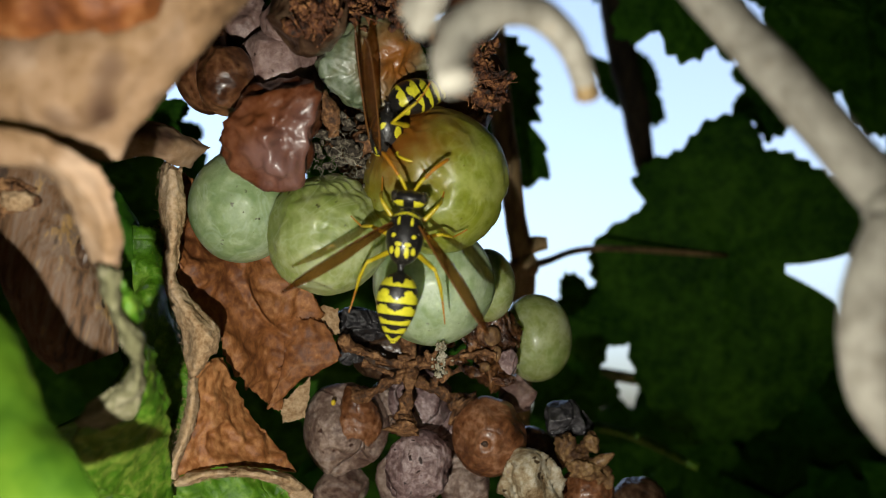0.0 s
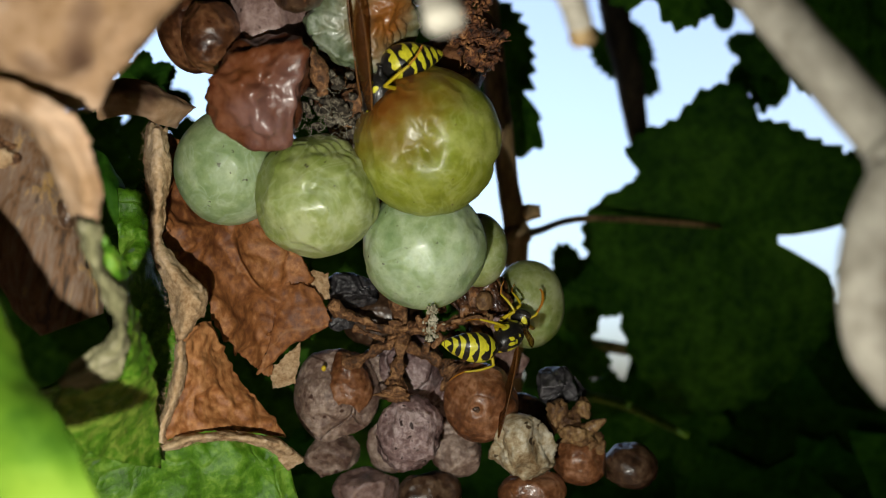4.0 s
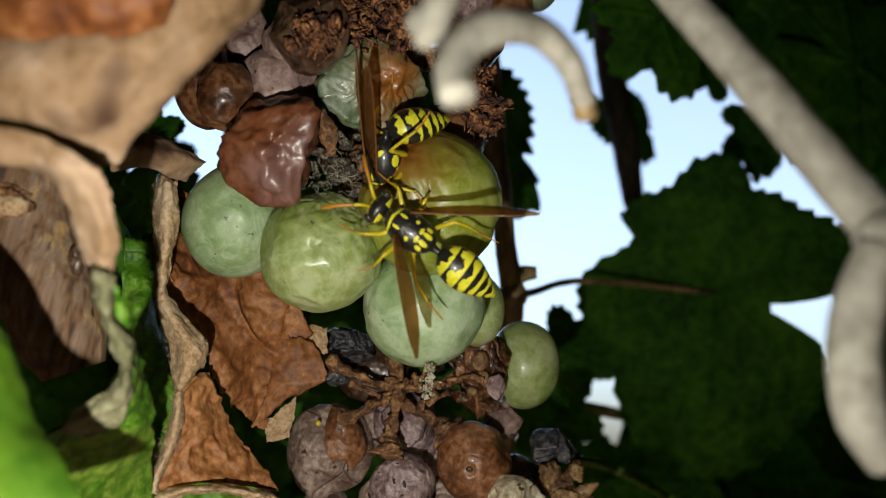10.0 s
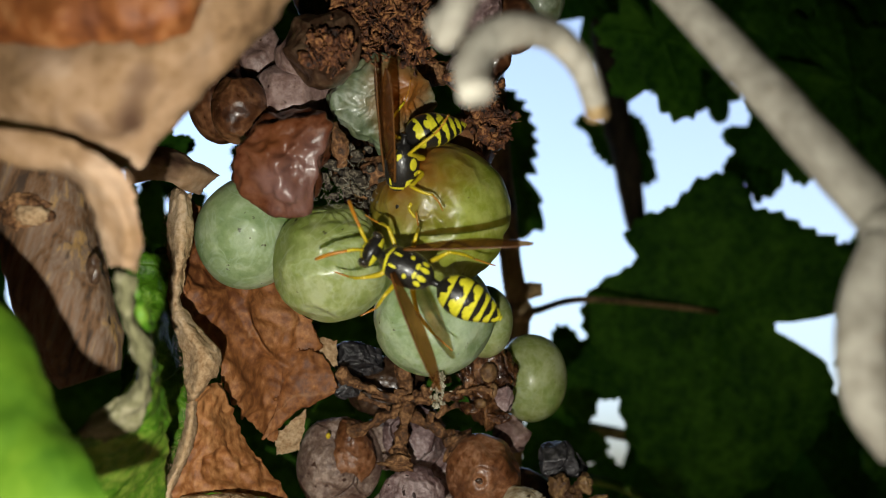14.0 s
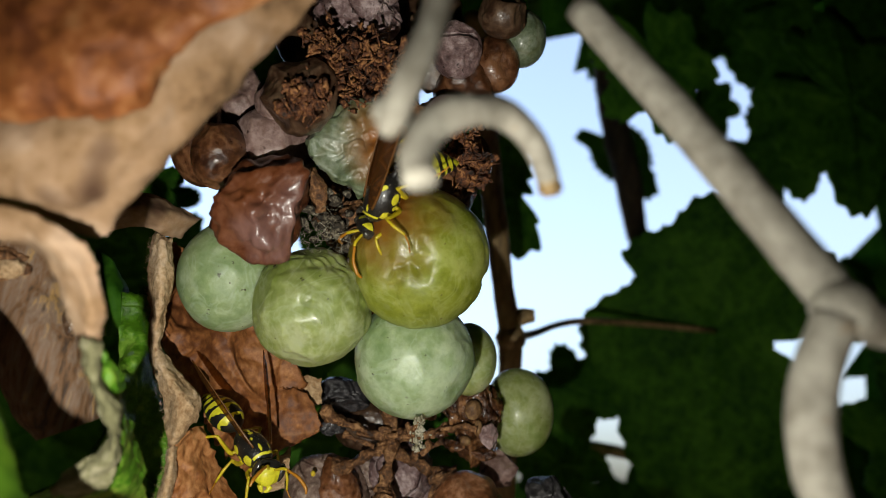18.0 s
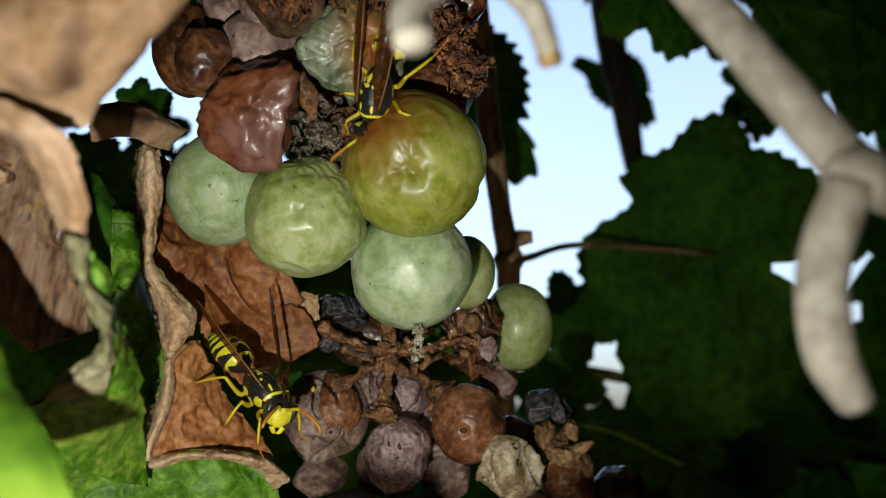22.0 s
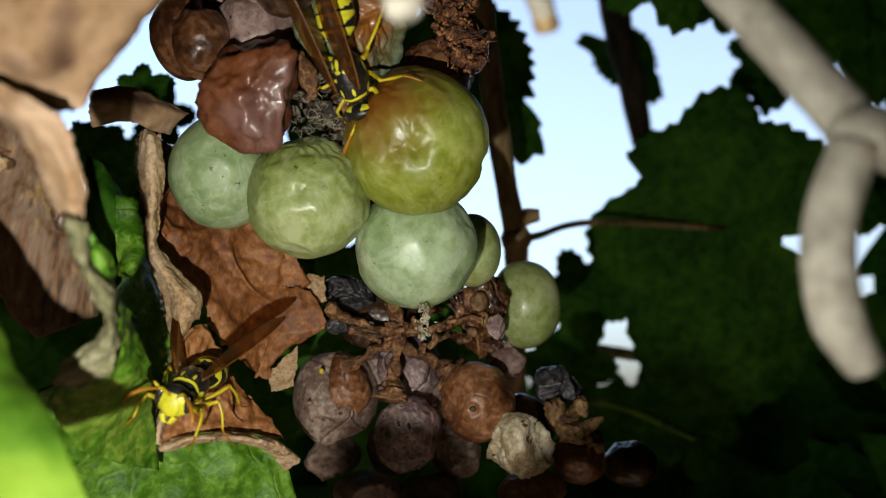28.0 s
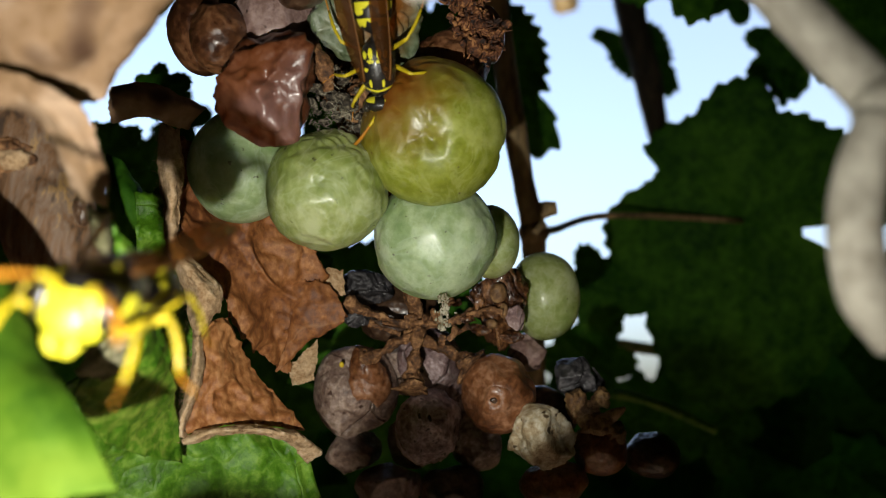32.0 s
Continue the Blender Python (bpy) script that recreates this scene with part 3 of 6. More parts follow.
RAISINS = [
    ("red", M_RED, (-17.6, 82.5, 12.6), (6.4, 5.2, 6.7), 0.16, 0.25, 0.34, 1.1),
    ("pink", M_PINK, (-19.2, 91.0, 20.6), (5.4, 5.0, 5.2), 0.16, 0.12, 0.26, 2.2),
    ("brown", M_UMBER, (-28.0, 94.0, 21.7), (4.2, 4.2, 5.6), 0.1, 0.07, 0.3, 3.1),
    ("dark", M_DARK, (-14.0, 82.0, 24.7), (4.5, 4.4, 4.3), 0.15, 0.1, 0.4, 4.3),
    ("pink", M_PINK, (-15.6, 90.0, 26.1), (5.4, 4.6, 4.0), 0.15, 0.1, 0.3, 5.2),
    ("pink", M_PINK, (-24.3, 95.0, 27.5), (3.6, 3.6, 4.6), 0.12, 0.1, 0.3, 6.2),
    ("plum", M_PLUM, (2.7, 99.0, 18.0), (4.2, 4.0, 4.4), 0.15, 0.13, 0.3, 7.4),
    ("brown", M_BROWN, (6.1, 101.0, 21.4), (2.2, 3.0, 3.8), 0.12, 0.1, 0.3, 8.4),
    ("brown", M_UMBER, (4.4, 99.8, 31.0), (4.2, 4.0, 4.4), 0.15, 0.14, 0.35, 9.4),
    ("plum", M_PLUM, (3.3, 95.5, 35.0), (3.2, 3.4, 3.8), 0.12, 0.1, 0.35, 10.4),
    ("plum", M_PLUM, (-9.0, 91.1, 38.4), (5.4, 4.5, 4.8), 0.15, 0.2, 0.4, 11.4),
    ("dark", M_DARK, (9.1, 95.2, 39.6), (3.4, 3.2, 3.0), 0.1, 0.08, 0.3, 33.4),
    ("dark", M_DARK, (-1.1, 105.1, 40.2), (6.5, 3.5, 8.0), 0.1, 0.08, 0.3, 34.4),
    ("dark", M_DARK, (-14.5, 97.1, 38.6), (6.5, 3.5, 7.5), 0.1, 0.08, 0.3, 35.4),
    ("brown", M_UMBER, (8.3, 99.6, 34.5), (3.4, 3.2, 4.0), 0.1, 0.08, 0.3, 36.4),
    ("brown", M_UMBER, (-24.2, 87.3, 19.0), (3.2, 3.4, 4.2), 0.1, 0.08, 0.3, 37.4),
    ("plum", M_PLUM, (2.0, 94.1, 26.0), (2.6, 2.6, 2.6), 0.1, 0.14, 0.4, 38.4),
    ("plum", M_DUSTY, (-14.2, 115.0, -26.3), (6.2, 5.8, 7.2), 0.08, 0.03, 0.25, 12.1),
    ("plum", M_PLUM, (-3.4, 108.0, -30.2), (4.7, 4.6, 5.3), 0.1, 0.20, 0.5, 13.3),
    ("brown", M_BROWN, (6.4, 109.0, -26.1), (5.2, 5.2, 5.6), 0.08, 0.04, 0.3, 14.5),
    ("plum", M_PLUM, (-3.3, 117.0, -22.3), (5.2, 4.6, 5.0), 0.1, 0.1, 0.3, 15.8),
    ("pink", M_PINK, (11.6, 120.0, -22.0), (3.6, 3.5, 3.0), 0.1, 0.07, 0.4, 16.2),
    ("slate", M_SLATE, (18.0, 116.0, -25.2), (3.5, 3.4, 2.9), 0.15, 0.15, 0.5, 17.1),
    ("mouldy", M_GREY, (12.0, 106.0, -31.5), (5.4, 4.8, 4.8), 0.15, 0.2, 0.42, 18.2),
    ("pink", M_DUSTY, (-15.2, 119.0, -36.5), (4.7, 4.3, 3.8), 0.1, 0.08, 0.3, 19.4),
    ("plum", M_DUSTY, (3.5, 119.0, -36.2), (4.2, 4.0, 3.6), 0.1, 0.08, 0.3, 20.2),
    ("brown", M_BROWN, (21.1, 114.0, -35.5), (4.2, 4.0, 3.8), 0.12, 0.12, 0.35, 21.2),
    ("brown", M_DARK, (29.0, 116.0, -37.2), (4.0, 4.0, 3.4), 0.12, 0.16, 0.4, 22.7),
    ("brown", M_BROWN, (14.0, 112.0, -39.7), (4.8, 4.4, 3.4), 0.12, 0.13, 0.35, 23.2),
    ("pink", M_PINK, (-9.9, 116.7, -41.1), (5.4, 4.6, 3.6), 0.1, 0.08, 0.3, 24.6),
    ("dark", M_DARK, (-0.6, 115.9, -41.5), (4.8, 4.6, 4.0), 0.12, 0.12, 0.3, 25.2),
    ("pink", M_DUSTY, (-8.0, 119.8, -23.9), (3.8, 3.4, 4.2), 0.1, 0.06, 0.3, 41.2),
    ("pink", M_PINK, (-1.7, 120.8, -21.3), (3.6, 3.4, 3.6), 0.1, 0.06, 0.3, 42.2),
    ("plum", M_PLUM, (2.2, 121.6, -26.7), (4.4, 3.6, 4.8), 0.1, 0.06, 0.3, 43.2),
    ("pink", M_DUSTY, (-6.5, 120.5, -35.2), (4.2, 3.6, 4.4), 0.1, 0.06, 0.3, 44.2),
    ("plum", M_DUSTY, (3.0, 120.4, -35.2), (4.2, 3.6, 4.6), 0.1, 0.06, 0.3, 45.2),
    ("dark", M_DARK, (14.4, 121.3, -32.0), (4.6, 3.6, 4.6), 0.1, 0.06, 0.3, 46.2),
    ("slate", M_SLATE, (20.2, 119.4, -26.3), (3.2, 3.0, 3.0), 0.1, 0.1, 0.4, 47.2),
    ("brown", M_UMBER, (1.2, 96.5, 17.6), (4.4, 3.4, 3.3), 0.15, 0.3, 0.35, 48.2),
    ("slate", M_SLATE, (-11.9, 114.0, -11.0), (4.6, 3.4, 2.8), 0.2, 0.22, 0.5, 26.2),
    ("slate", M_SLATE, (-13.7, 114.0, -15.4), (2.8, 2.6, 2.0), 0.2, 0.2, 0.6, 27.2),
    ("brown", M_DARK, (-8.0, 118.0, -15.3), (6.0, 3.6, 4.6), 0.2, 0.2, 0.5, 28.2),
]
WORDS = {"red": "wrinkled red-brown shrivelled grape", "pink": "dull pinkish shrivelled grape", "brown": "brown raisin-like grape", "dark": "nearly black rotten grape",
         "plum": "dusty plum-coloured raisin", "slate": "slate-grey dried grape skin", "mouldy": "cream-grey mouldy crumpled grape"}
FACETS = {"red": (19, 0.44, 0.035), "pink": (12, 0.4, 0.03), "brown": (7, 0.16, 0.02), "dark": (8, 0.28, 0.05), "plum": (13, 0.22, 0.03), "slate": (12, 0.45, 0.1), "mouldy": (13, 0.46, 0.1)}
for word, material, at, radii, lump, crease, freq, seed in RAISINS:
    n_, fl, ho = FACETS[word]
    extra = dict(facets=n_, flat=fl, hollow=ho)
    if seed == 14.5:
        extra.update(dents=(((-0.15, -1, 0.0), 0.10, 1.1), ((-0.6, -0.6, 0.5), 0.3, 0.5)))
    if seed == 12.1:
        extra.update(dents=(((0.05, -0.75, 0.7), 0.3, 1.3), ((0.2, -0.9, 0.2), 0.12, 0.9), ((-0.25, -0.9, -0.4), 0.2, 0.7)))
    if seed == 1.1:
        extra = dict(facets=14, flat=0.46, hollow=0.09, dents=(((0.05, -1, 0.02), 0.2, 1.2), ((-0.2, -0.98, -0.06), 0.12, 0.9), ((-0.5, -0.8, 0.1), 0.2, 0.6), ((0.3, -0.9, -0.5), 0.12, 0.5), ((0.05, -0.9, -0.6), 0.1, 0.5)))
    if seed == 2.2:
        extra = dict(facets=6, flat=0.15, hollow=0.01, cuts=(((0.1, -1, 0.15), 0.82), ((-0.72, -0.7, 0.1), 0.78), ((0.1, -0.6, 0.8), 0.85), ((0.8, -0.6, 0.1), 0.82)))
    if seed == 13.3:
        extra.update(pleat=0.07, dents=(((-0.6, -0.7, 0.6), 0.25, 0.7), ((0.3, -0.9, 0.5), 0.14, 0.5)))
    grape("shrivelled_grape", at, radii, material, WORDS[word], sub=5, lump=lump * 0.6, crease=crease * (0.8 if seed == 11.4 else 0.12 if word in ('red', 'pink') else 0.3), freq=freq, seed=seed, **extra)
part("pollen_speck", ball((-15.3, 109.0, -21.4), (0.32, 0.3, 0.4), 2, 0.3, 0, 1.0, 1.0), M_POLLEN, bunch, "bright yellow speck")
part("skin_flap", sheet([
    [(-14.6, 110.9, -22.0), (-13.7, 111.2, -19.5), (-11.6, 111.0, -20.0), (-9.4, 111.8, -22.7)],
    [(-14.6, 109.9, -23.4), (-12.6, 109.3, -21.3), (-10.8, 109.6, -22.3), (-8.7, 111.4, -24.9)],
    [(-14.3, 109.6, -25.1), (-12.8, 109.2, -24.2), (-11.0, 109.5, -24.8), (-9.3, 111.0, -26.8)],
    [(-13.5, 109.8, -26.8), (-12.7, 109.6, -26.6), (-11.7, 109.7, -26.8), (-10.6, 110.6, -28.1)]], 30, 30, 0.25, 0.2, 0.4, 0.2, 31.0), M_BROWN, bunch, "brown fold of torn skin")
blotch(M_RED, Vector((-16.9, 78.0, 7.0)) - o, 4.0, (0.22, 0.12, 0.105), 0.5)
blotch(M_RED, Vector((-13.8, 79.0, 11.5)) - o, 2.8, (0.20, 0.11, 0.095), 0.7)
blotch(M_RED, Vector((-18.2, 77.0, 14.6)) - o, 3.0, (0.15, 0.042, 0.010), 0.6)
# burst berry with seeds
burst = grape("burst_berry", (7.1, 112.0, -14.3), (5.4, 4.8, 6.2), M_CRUMPLE, "burst glossy brown berry with pale pips", sub=5, lump=0.14, crease=0.13, freq=0.5, seed=30.3, facets=11, flat=0.5, hollow=0.12, dents=(((-0.3, -0.9, 0.2), 0.3, 1.6), ((0.2, -0.9, -0.4), 0.25, 1.2)))
for q, r in (((6.8, 107.4, -12.0), (1.15, 0.9, 1.3)), ((5.7, 107.2, -16.2), (0.9, 0.8, 0.8)), ((7.5, 107.4, -14.5), (0.7, 0.7, 1.2))):
    part("pip", ball(q, r, sub=3, lump=0.15, seed=q[0], facets=6, flat=0.3), M_NUT, burst, "tan grape pip")
part("skin_flap", ball((9.2, 107.0, -15.0), (1.7, 1.0, 2.3), 4, 0.1, 0.1, 0.4, 2.0, facets=8, flat=0.5, hollow=0.1), M_PLUM, burst, "grey folded skin")
for q, r in (((4.2, 108.5, -17.2), (1.6, 1.2, 1.2)), ((6.1, 108.5, -9.3), (1.5, 1.0, 1.1)), ((4.0, 108.8, -12.5), (1.1, 1.0, 2.2)), ((8.0, 109.0, -18.2), (2.0, 1.0, 0.9)), ((2.7, 109.0, -15.7), (1.2, 0.8, 0.7))):
    part("pulp_fold", ball(q, r, 4, 0.3, 0.25, 0.6, q[0], facets=9, flat=0.5, hollow=0.15), M_CRUMPLE, burst)

# stalks
def stalk(points, radii, rough=0.6, label="", mat_=None):
    return part("stalk", tube(points, radii, 22, 12, rough, 1.3, seed=points[0][0]), mat_ or M_STALK, bunch, label)


stalk([(-10.4, 100.0, 36.2), (-10.4, 100.0, 27.6), (-11.7, 96.0, 16.7), (-10.1, 97.0, 9.9), (-7.2, 106.0, -3.0), (-4.7, 110.0, -14.2), (-4.8, 107.0, -19.3), (-5.3, 107.0, -24.7)], [2.4, 2.6, 2.8, 2.2, 1.3, 0.95, 0.85, 1.2], 0.9, "crusty brown main stalk of the bunch")
stalk([(-5.3, 107.0, -22.7), (-5.5, 105.5, -24.7)], [0.9, 2.0], 1.0)
stalk([(-4.9, 109.0, -16.5), (-10.5, 108.0, -14.4), (-14.2, 107.0, -12.3)], [0.6, 0.5, 1.0], 0.9)
stalk([(-4.9, 109.0, -16.5), (0.5, 110.0, -15.8), (4.5, 110.0, -14.6)], [0.7, 0.55, 0.8], 0.9)
stalk([(-4.9, 109.0, -17.3), (-9.4, 109.0, -19.6), (-12.2, 110.0, -20.6)], [0.7, 0.6, 1.3], 0.9)
stalk([(-4.7, 109.0, -18.0), (0.5, 110.0, -20.6), (2.8, 109.0, -22.4)], [0.7, 0.7, 2.1], 0.9)
for q, r in (((17.5, 112.0, -28.7), (1.9, 1.6, 2.9)), ((21.2, 112.0, -27.5), (1.9, 1.6, 1.7)), ((19.7, 110.6, -31.1), (2.4, 2.0, 2.0)), ((22.8, 112.0, -32.8), (2.3, 1.8, 1.8)), ((19.2, 112.5, -29.6), (2.0, 1.6, 1.8))):
    part("dried_bud", ball(q, r, 4, 0.3, 0.25, 0.5, q[0], facets=12, flat=0.45, hollow=0.1), M_NUT, bunch, "small tan dried bud")
part("dried_bud", tube([(20.9, 111.0, -31.4), (22.5, 110.5, -30.0), (24.1, 110.0, -28.8)], [1.4, 0.9, 0.2], 12, 5, 0.4, 1.0), M_NUT, bunch, "small tan dried bud")
# a dark ball in the dent stands in for the hole's shade
part("worm_hole", ball((5.6, 104.5, -26.1), (0.6, 0.45, 0.5), 3, 0.5, 0.3, 1.2, 2.0), M_DARK, bunch, "dark plug for the shade inside a skin hole")
stalk([(-13.6, 86.0, 17.2), (-12.4, 86.0, 14.7), (-12.2, 87.0, 12.6)], [0.8, 1.0, 0.7], 0.4)
stalk([(-8.7, 90.0, 13.1), (-8.4, 88.0, 11.4)], [1.6, 1.9], 0.4)
stalk([(-10.9, 92.0, 33.3), (-6.9, 92.0, 30.0), (-5.7, 94.0, 28.6), (-1.7, 96.0, 26.4), (1.2, 100.0, 29.0)], [1.2, 1.6, 2.0, 1.4, 1.0], 0.5)
rng = random.Random(77)
for k in range(16):
    q = Vector((-6.6, 108.0, -15.5)).lerp(Vector((0.5, 108.0, -16.3)), rng.random()) + Vector((rng.gauss(0, 1.2), rng.gauss(0, 1.0), rng.gauss(0, 1.4)))
    e = q + Vector((rng.gauss(0, 3.0), rng.gauss(0, 1.0), rng.gauss(0.6, 1.8)))
    stalk([q, (q + e) / 2 + Vector((rng.gauss(0, 0.5), 0, rng.gauss(0, 0.6))), e], [rng.uniform(0.25, 0.5), 0.28, rng.uniform(0.3, 0.7)], 0.8, "short dry berry stalk")
# crust and mould round the stalk's fork
rng = random.Random(5)
for k in range(84):
    u = rng.random()
    q = Vector((-13.3, 88.0, 14.4)).lerp(Vector((-8.6, 89.0, 9.1)), u) + Vector((rng.gauss(0, 2.2), rng.gauss(-0.6, 0.9), rng.gauss(0, 1.8)))
    r = rng.uniform(0.3, 0.85)
    part("bark_flake", ball(q, (r, r, r * rng.uniform(0.6, 1.3)), 3, 0.5, 0.3, 0.9, k * 0.37, facets=6, flat=0.5), M_CRUST, bunch)
bm = bmesh.new()
for k in range(70):
    q = Vector((-15.2, 86.0, 8.8)).lerp(Vector((-8.3, 86.0, 9.7)), rng.random()) + Vector((rng.gauss(0, 0.8), rng.gauss(0, 0.8), rng.gauss(0, 0.9)))
    w = [q]
    for _ in range(4):
        w.append(w[-1] + Vector((rng.gauss(0, 0.38), rng.gauss(0, 0.25), rng.gauss(0, 0.32))))
    tube(w, [0.006, 0.024, 0.006], 4, 3, bm=bm)
tagged(part("mould", bm, M_FLUFF, bunch, "grey cobwebby mould"), kind="stuff")
bm = bmesh.new()
for k in range(150):
    q = Vector((-0.1, 88.0, -10.6)).lerp(Vector((-0.4, 90.0, -14.8)), rng.random()) + Vector((rng.gauss(0, 0.35), rng.gauss(0, 0.3), 0))
    r = rng.uniform(0.06, 0.17)
    ball(q, (r * rng.uniform(0.5, 1.6), r, r * rng.uniform(0.6, 2.6)), 1, 0.9, 0, 1.0, k * 0.3, bm=bm)
tagged(part("mould", bm, M_FLUFF, bunch, "pale tuft of mould under a grape"), kind="stuff")
# crumbly remains above
for path, count, spread, seed in ((((2.6, 91.0, 24.6), (5.7, 91.5, 17.5)), 300, 0.95, 1), (((-8.7, 86.5, 32.4), (-7.6, 85.0, 25.9)), 260, 1.7, 2), (((-12.2, 83.5, 32.3), (-10.4, 81.9, 26.6)), 170, 0.8, 3), (((-14.0, 77.5, 23.0), (-11.9, 78.5, 23.9)), 150, 0.9, 4), (((-4.8, 83.7, 30.6), (-4.0, 82.1, 24.5)), 200, 0.9, 5)):
    bm = bmesh.new()
    rng = random.Random(seed)
    for k in range(count):
        q = Vector(path[0]).lerp(Vector(path[1]), rng.random()) + Vector((rng.gauss(0, spread), rng.gauss(0, spread * 0.6), rng.gauss(0, spread)))
        r = rng.uniform(0.12, 0.5)
        ball(q, (r * rng.uniform(0.5, 1.6), r * rng.uniform(0.3, 1.0), r * rng.uniform(0.4, 2.0)), 2, 1.6, 0.8, 2.4 / r * 0.35, k * 0.71, turn=(rng.uniform(0, 180), rng.uniform(0, 180), 0), bm=bm)
    for k in range(count // 5):
        q = Vector(path[0]).lerp(Vector(path[1]), rng.random()) + Vector((rng.gauss(0, spread), rng.gauss(-0.4, spread * 0.5), rng.gauss(0, spread)))
        tube([q, q + Vector((rng.gauss(0, 0.7), rng.gauss(0, 0.4), rng.gauss(0, 0.7))), q + Vector((rng.gauss(0, 1.1), rng.gauss(0, 0.5), rng.gauss(0, 1.1)))], [0.05, 0.16, 0.03], 6, 3, 0.6, 3.0, bm=bm)
    tagged(part("crumble", bm, M_RUST, bunch, "rusty crumbling remains of eaten berry"), kind="stuff")

# ---- dry curled leaf behind the grapes ----
dry = thing("dry_leaf", (-24.3, 95.0, -8.2), "curled dry brown vine leaf with a rolled tan margin", "leaf")
part("blade", sheet([
    [(-32.9, 94.0, 9.6), (-31.8, 97.0, 9.5), (-30.2, 101.0, 8.8), (-25.9, 104.0, 7.2)],
    [(-32.7, 94.0, 4.1), (-31.8, 98.0, 2.9), (-27.6, 102.0, 0.8), (-20.2, 106.0, -2.2)],
    [(-32.2, 94.0, -0.6), (-29.4, 97.0, -2.7), (-24.6, 102.0, -5.1), (-16.6, 107.0, -8.8)],
    [(-31.2, 95.0, -6.1), (-27.8, 99.0, -8.5), (-23.4, 103.0, -11.1), (-17.3, 107.0, -13.8)],
    [(-28.0, 97.0, -10.1), (-26.0, 100.0, -12.9), (-23.4, 103.0, -16.3), (-19.9, 106.0, -17.4)],
    [(-27.6, 99.0, -14.2), (-25.9, 101.0, -17.5), (-24.4, 104.0, -19.9), (-23.1, 107.0, -22.2)]], 96, 96, 0.35, 1.5, 0.11, 1.0, 1.0, 0.6), M_DRY, dry)
part("rolled_margin", sheet([
    [(-32.4, 91.0, 10.3), (-30.7, 88.5, 9.8), (-30.1, 90.0, 9.2)],
    [(-32.7, 90.0, 7.2), (-30.3, 87.0, 6.7), (-29.5, 89.0, 6.8)],
    [(-32.4, 89.5, 3.9), (-29.9, 86.4, 3.5), (-29.2, 88.5, 3.9)],
    [(-31.8, 89.0, 0.7), (-30.0, 86.6, 0.6), (-29.6, 88.5, 1.3)],
    [(-31.9, 89.0, -1.9), (-30.4, 87.0, -2.1), (-30.3, 88.8, -1.3)],
    [(-31.6, 89.0, -3.8), (-30.3, 87.2, -3.9), (-30.0, 89.0, -3.8)],
    [(-30.7, 88.5, -6.3), (-28.5, 86.0, -6.5), (-28.0, 88.2, -6.0)],
    [(-29.6, 88.5, -9.5), (-26.4, 85.2, -9.2), (-25.2, 88.0, -8.8)],
    [(-29.2, 88.5, -11.8), (-26.6, 85.6, -11.6), (-24.9, 88.0, -10.5)],
    [(-28.8, 88.5, -13.7), (-27.5, 86.5, -13.6), (-26.9, 88.0, -13.0)],
    [(-28.6, 88.5, -14.8), (-28.1, 87.6, -14.8), (-28.1, 88.2, -14.6)]], 110, 30, 0.3, 0.3, 0.5, 0.55, 2.0), M_TAN, dry, "rolled tan margin")
part("folded_lobe", sheet([
    [(-28.4, 88.0, -13.9), (-27.6, 88.5, -13.1), (-26.8, 90.0, -12.7), (-26.4, 93.0, -12.8)],
    [(-28.3, 88.0, -17.8), (-27.0, 89.0, -16.7), (-25.8, 91.0, -16.4), (-24.7, 94.0, -16.9)],
    [(-29.0, 87.5, -22.1), (-26.8, 89.5, -21.3), (-24.2, 92.0, -21.6), (-21.6, 95.0, -22.3)],
    [(-29.9, 86.5, -25.3), (-27.1, 88.5, -25.0), (-23.3, 91.0, -25.5), (-17.8, 94.0, -27.1)]], 70, 70, 0.35, 0.9, 0.18, 0.25, 3.0, 0.5), M_DRY, dry)
part("rolled_margin", sheet([
    [(-30.3, 87.0, -25.7), (-28.7, 86.6, -25.1), (-27.2, 87.0, -24.7), (-24.3, 87.5, -24.5), (-20.5, 89.0, -25.2), (-18.0, 91.0, -26.4), (-16.2, 94.0, -29.0)],
    [(-29.6, 85.6, -25.8), (-27.8, 84.8, -25.2), (-26.2, 84.8, -24.5), (-23.6, 85.6, -24.5), (-19.9, 87.0, -25.1), (-17.2, 89.5, -26.6), (-15.6, 93.0, -29.5)],
    [(-29.0, 86.2, -26.1), (-27.5, 85.8, -25.7), (-26.3, 85.8, -25.3), (-23.6, 86.2, -25.1), (-19.9, 87.6, -25.9), (-18.2, 90.0, -27.7), (-17.3, 93.5, -30.8)]], 20, 90, 0.3, 0.25, 0.5, 0.45, 4.0), M_TAN, dry, "rolled tan margin")
part("rolled_margin", sheet([
    [(-27.8, 88.0, -14.4), (-27.8, 86.8, -14.2), (-28.5, 88.0, -14.7)],
    [(-27.4, 87.6, -17.4), (-27.5, 85.8, -17.0), (-28.6, 87.2, -17.3)],
    [(-27.9, 87.2, -20.4), (-28.0, 85.2, -20.1), (-29.2, 86.8, -20.3)],
    [(-29.2, 86.8, -23.5), (-29.1, 84.9, -23.0), (-30.0, 86.4, -23.1)],
    [(-29.5, 86.4, -25.6), (-29.3, 84.8, -25.1), (-30.0, 86.0, -25.4)]], 70, 18, 0.3, 0.2, 0.5, 0.35, 5.0), M_TAN, dry, "rolled tan margin")
bm = bmesh.new()
rng = random.Random(21)
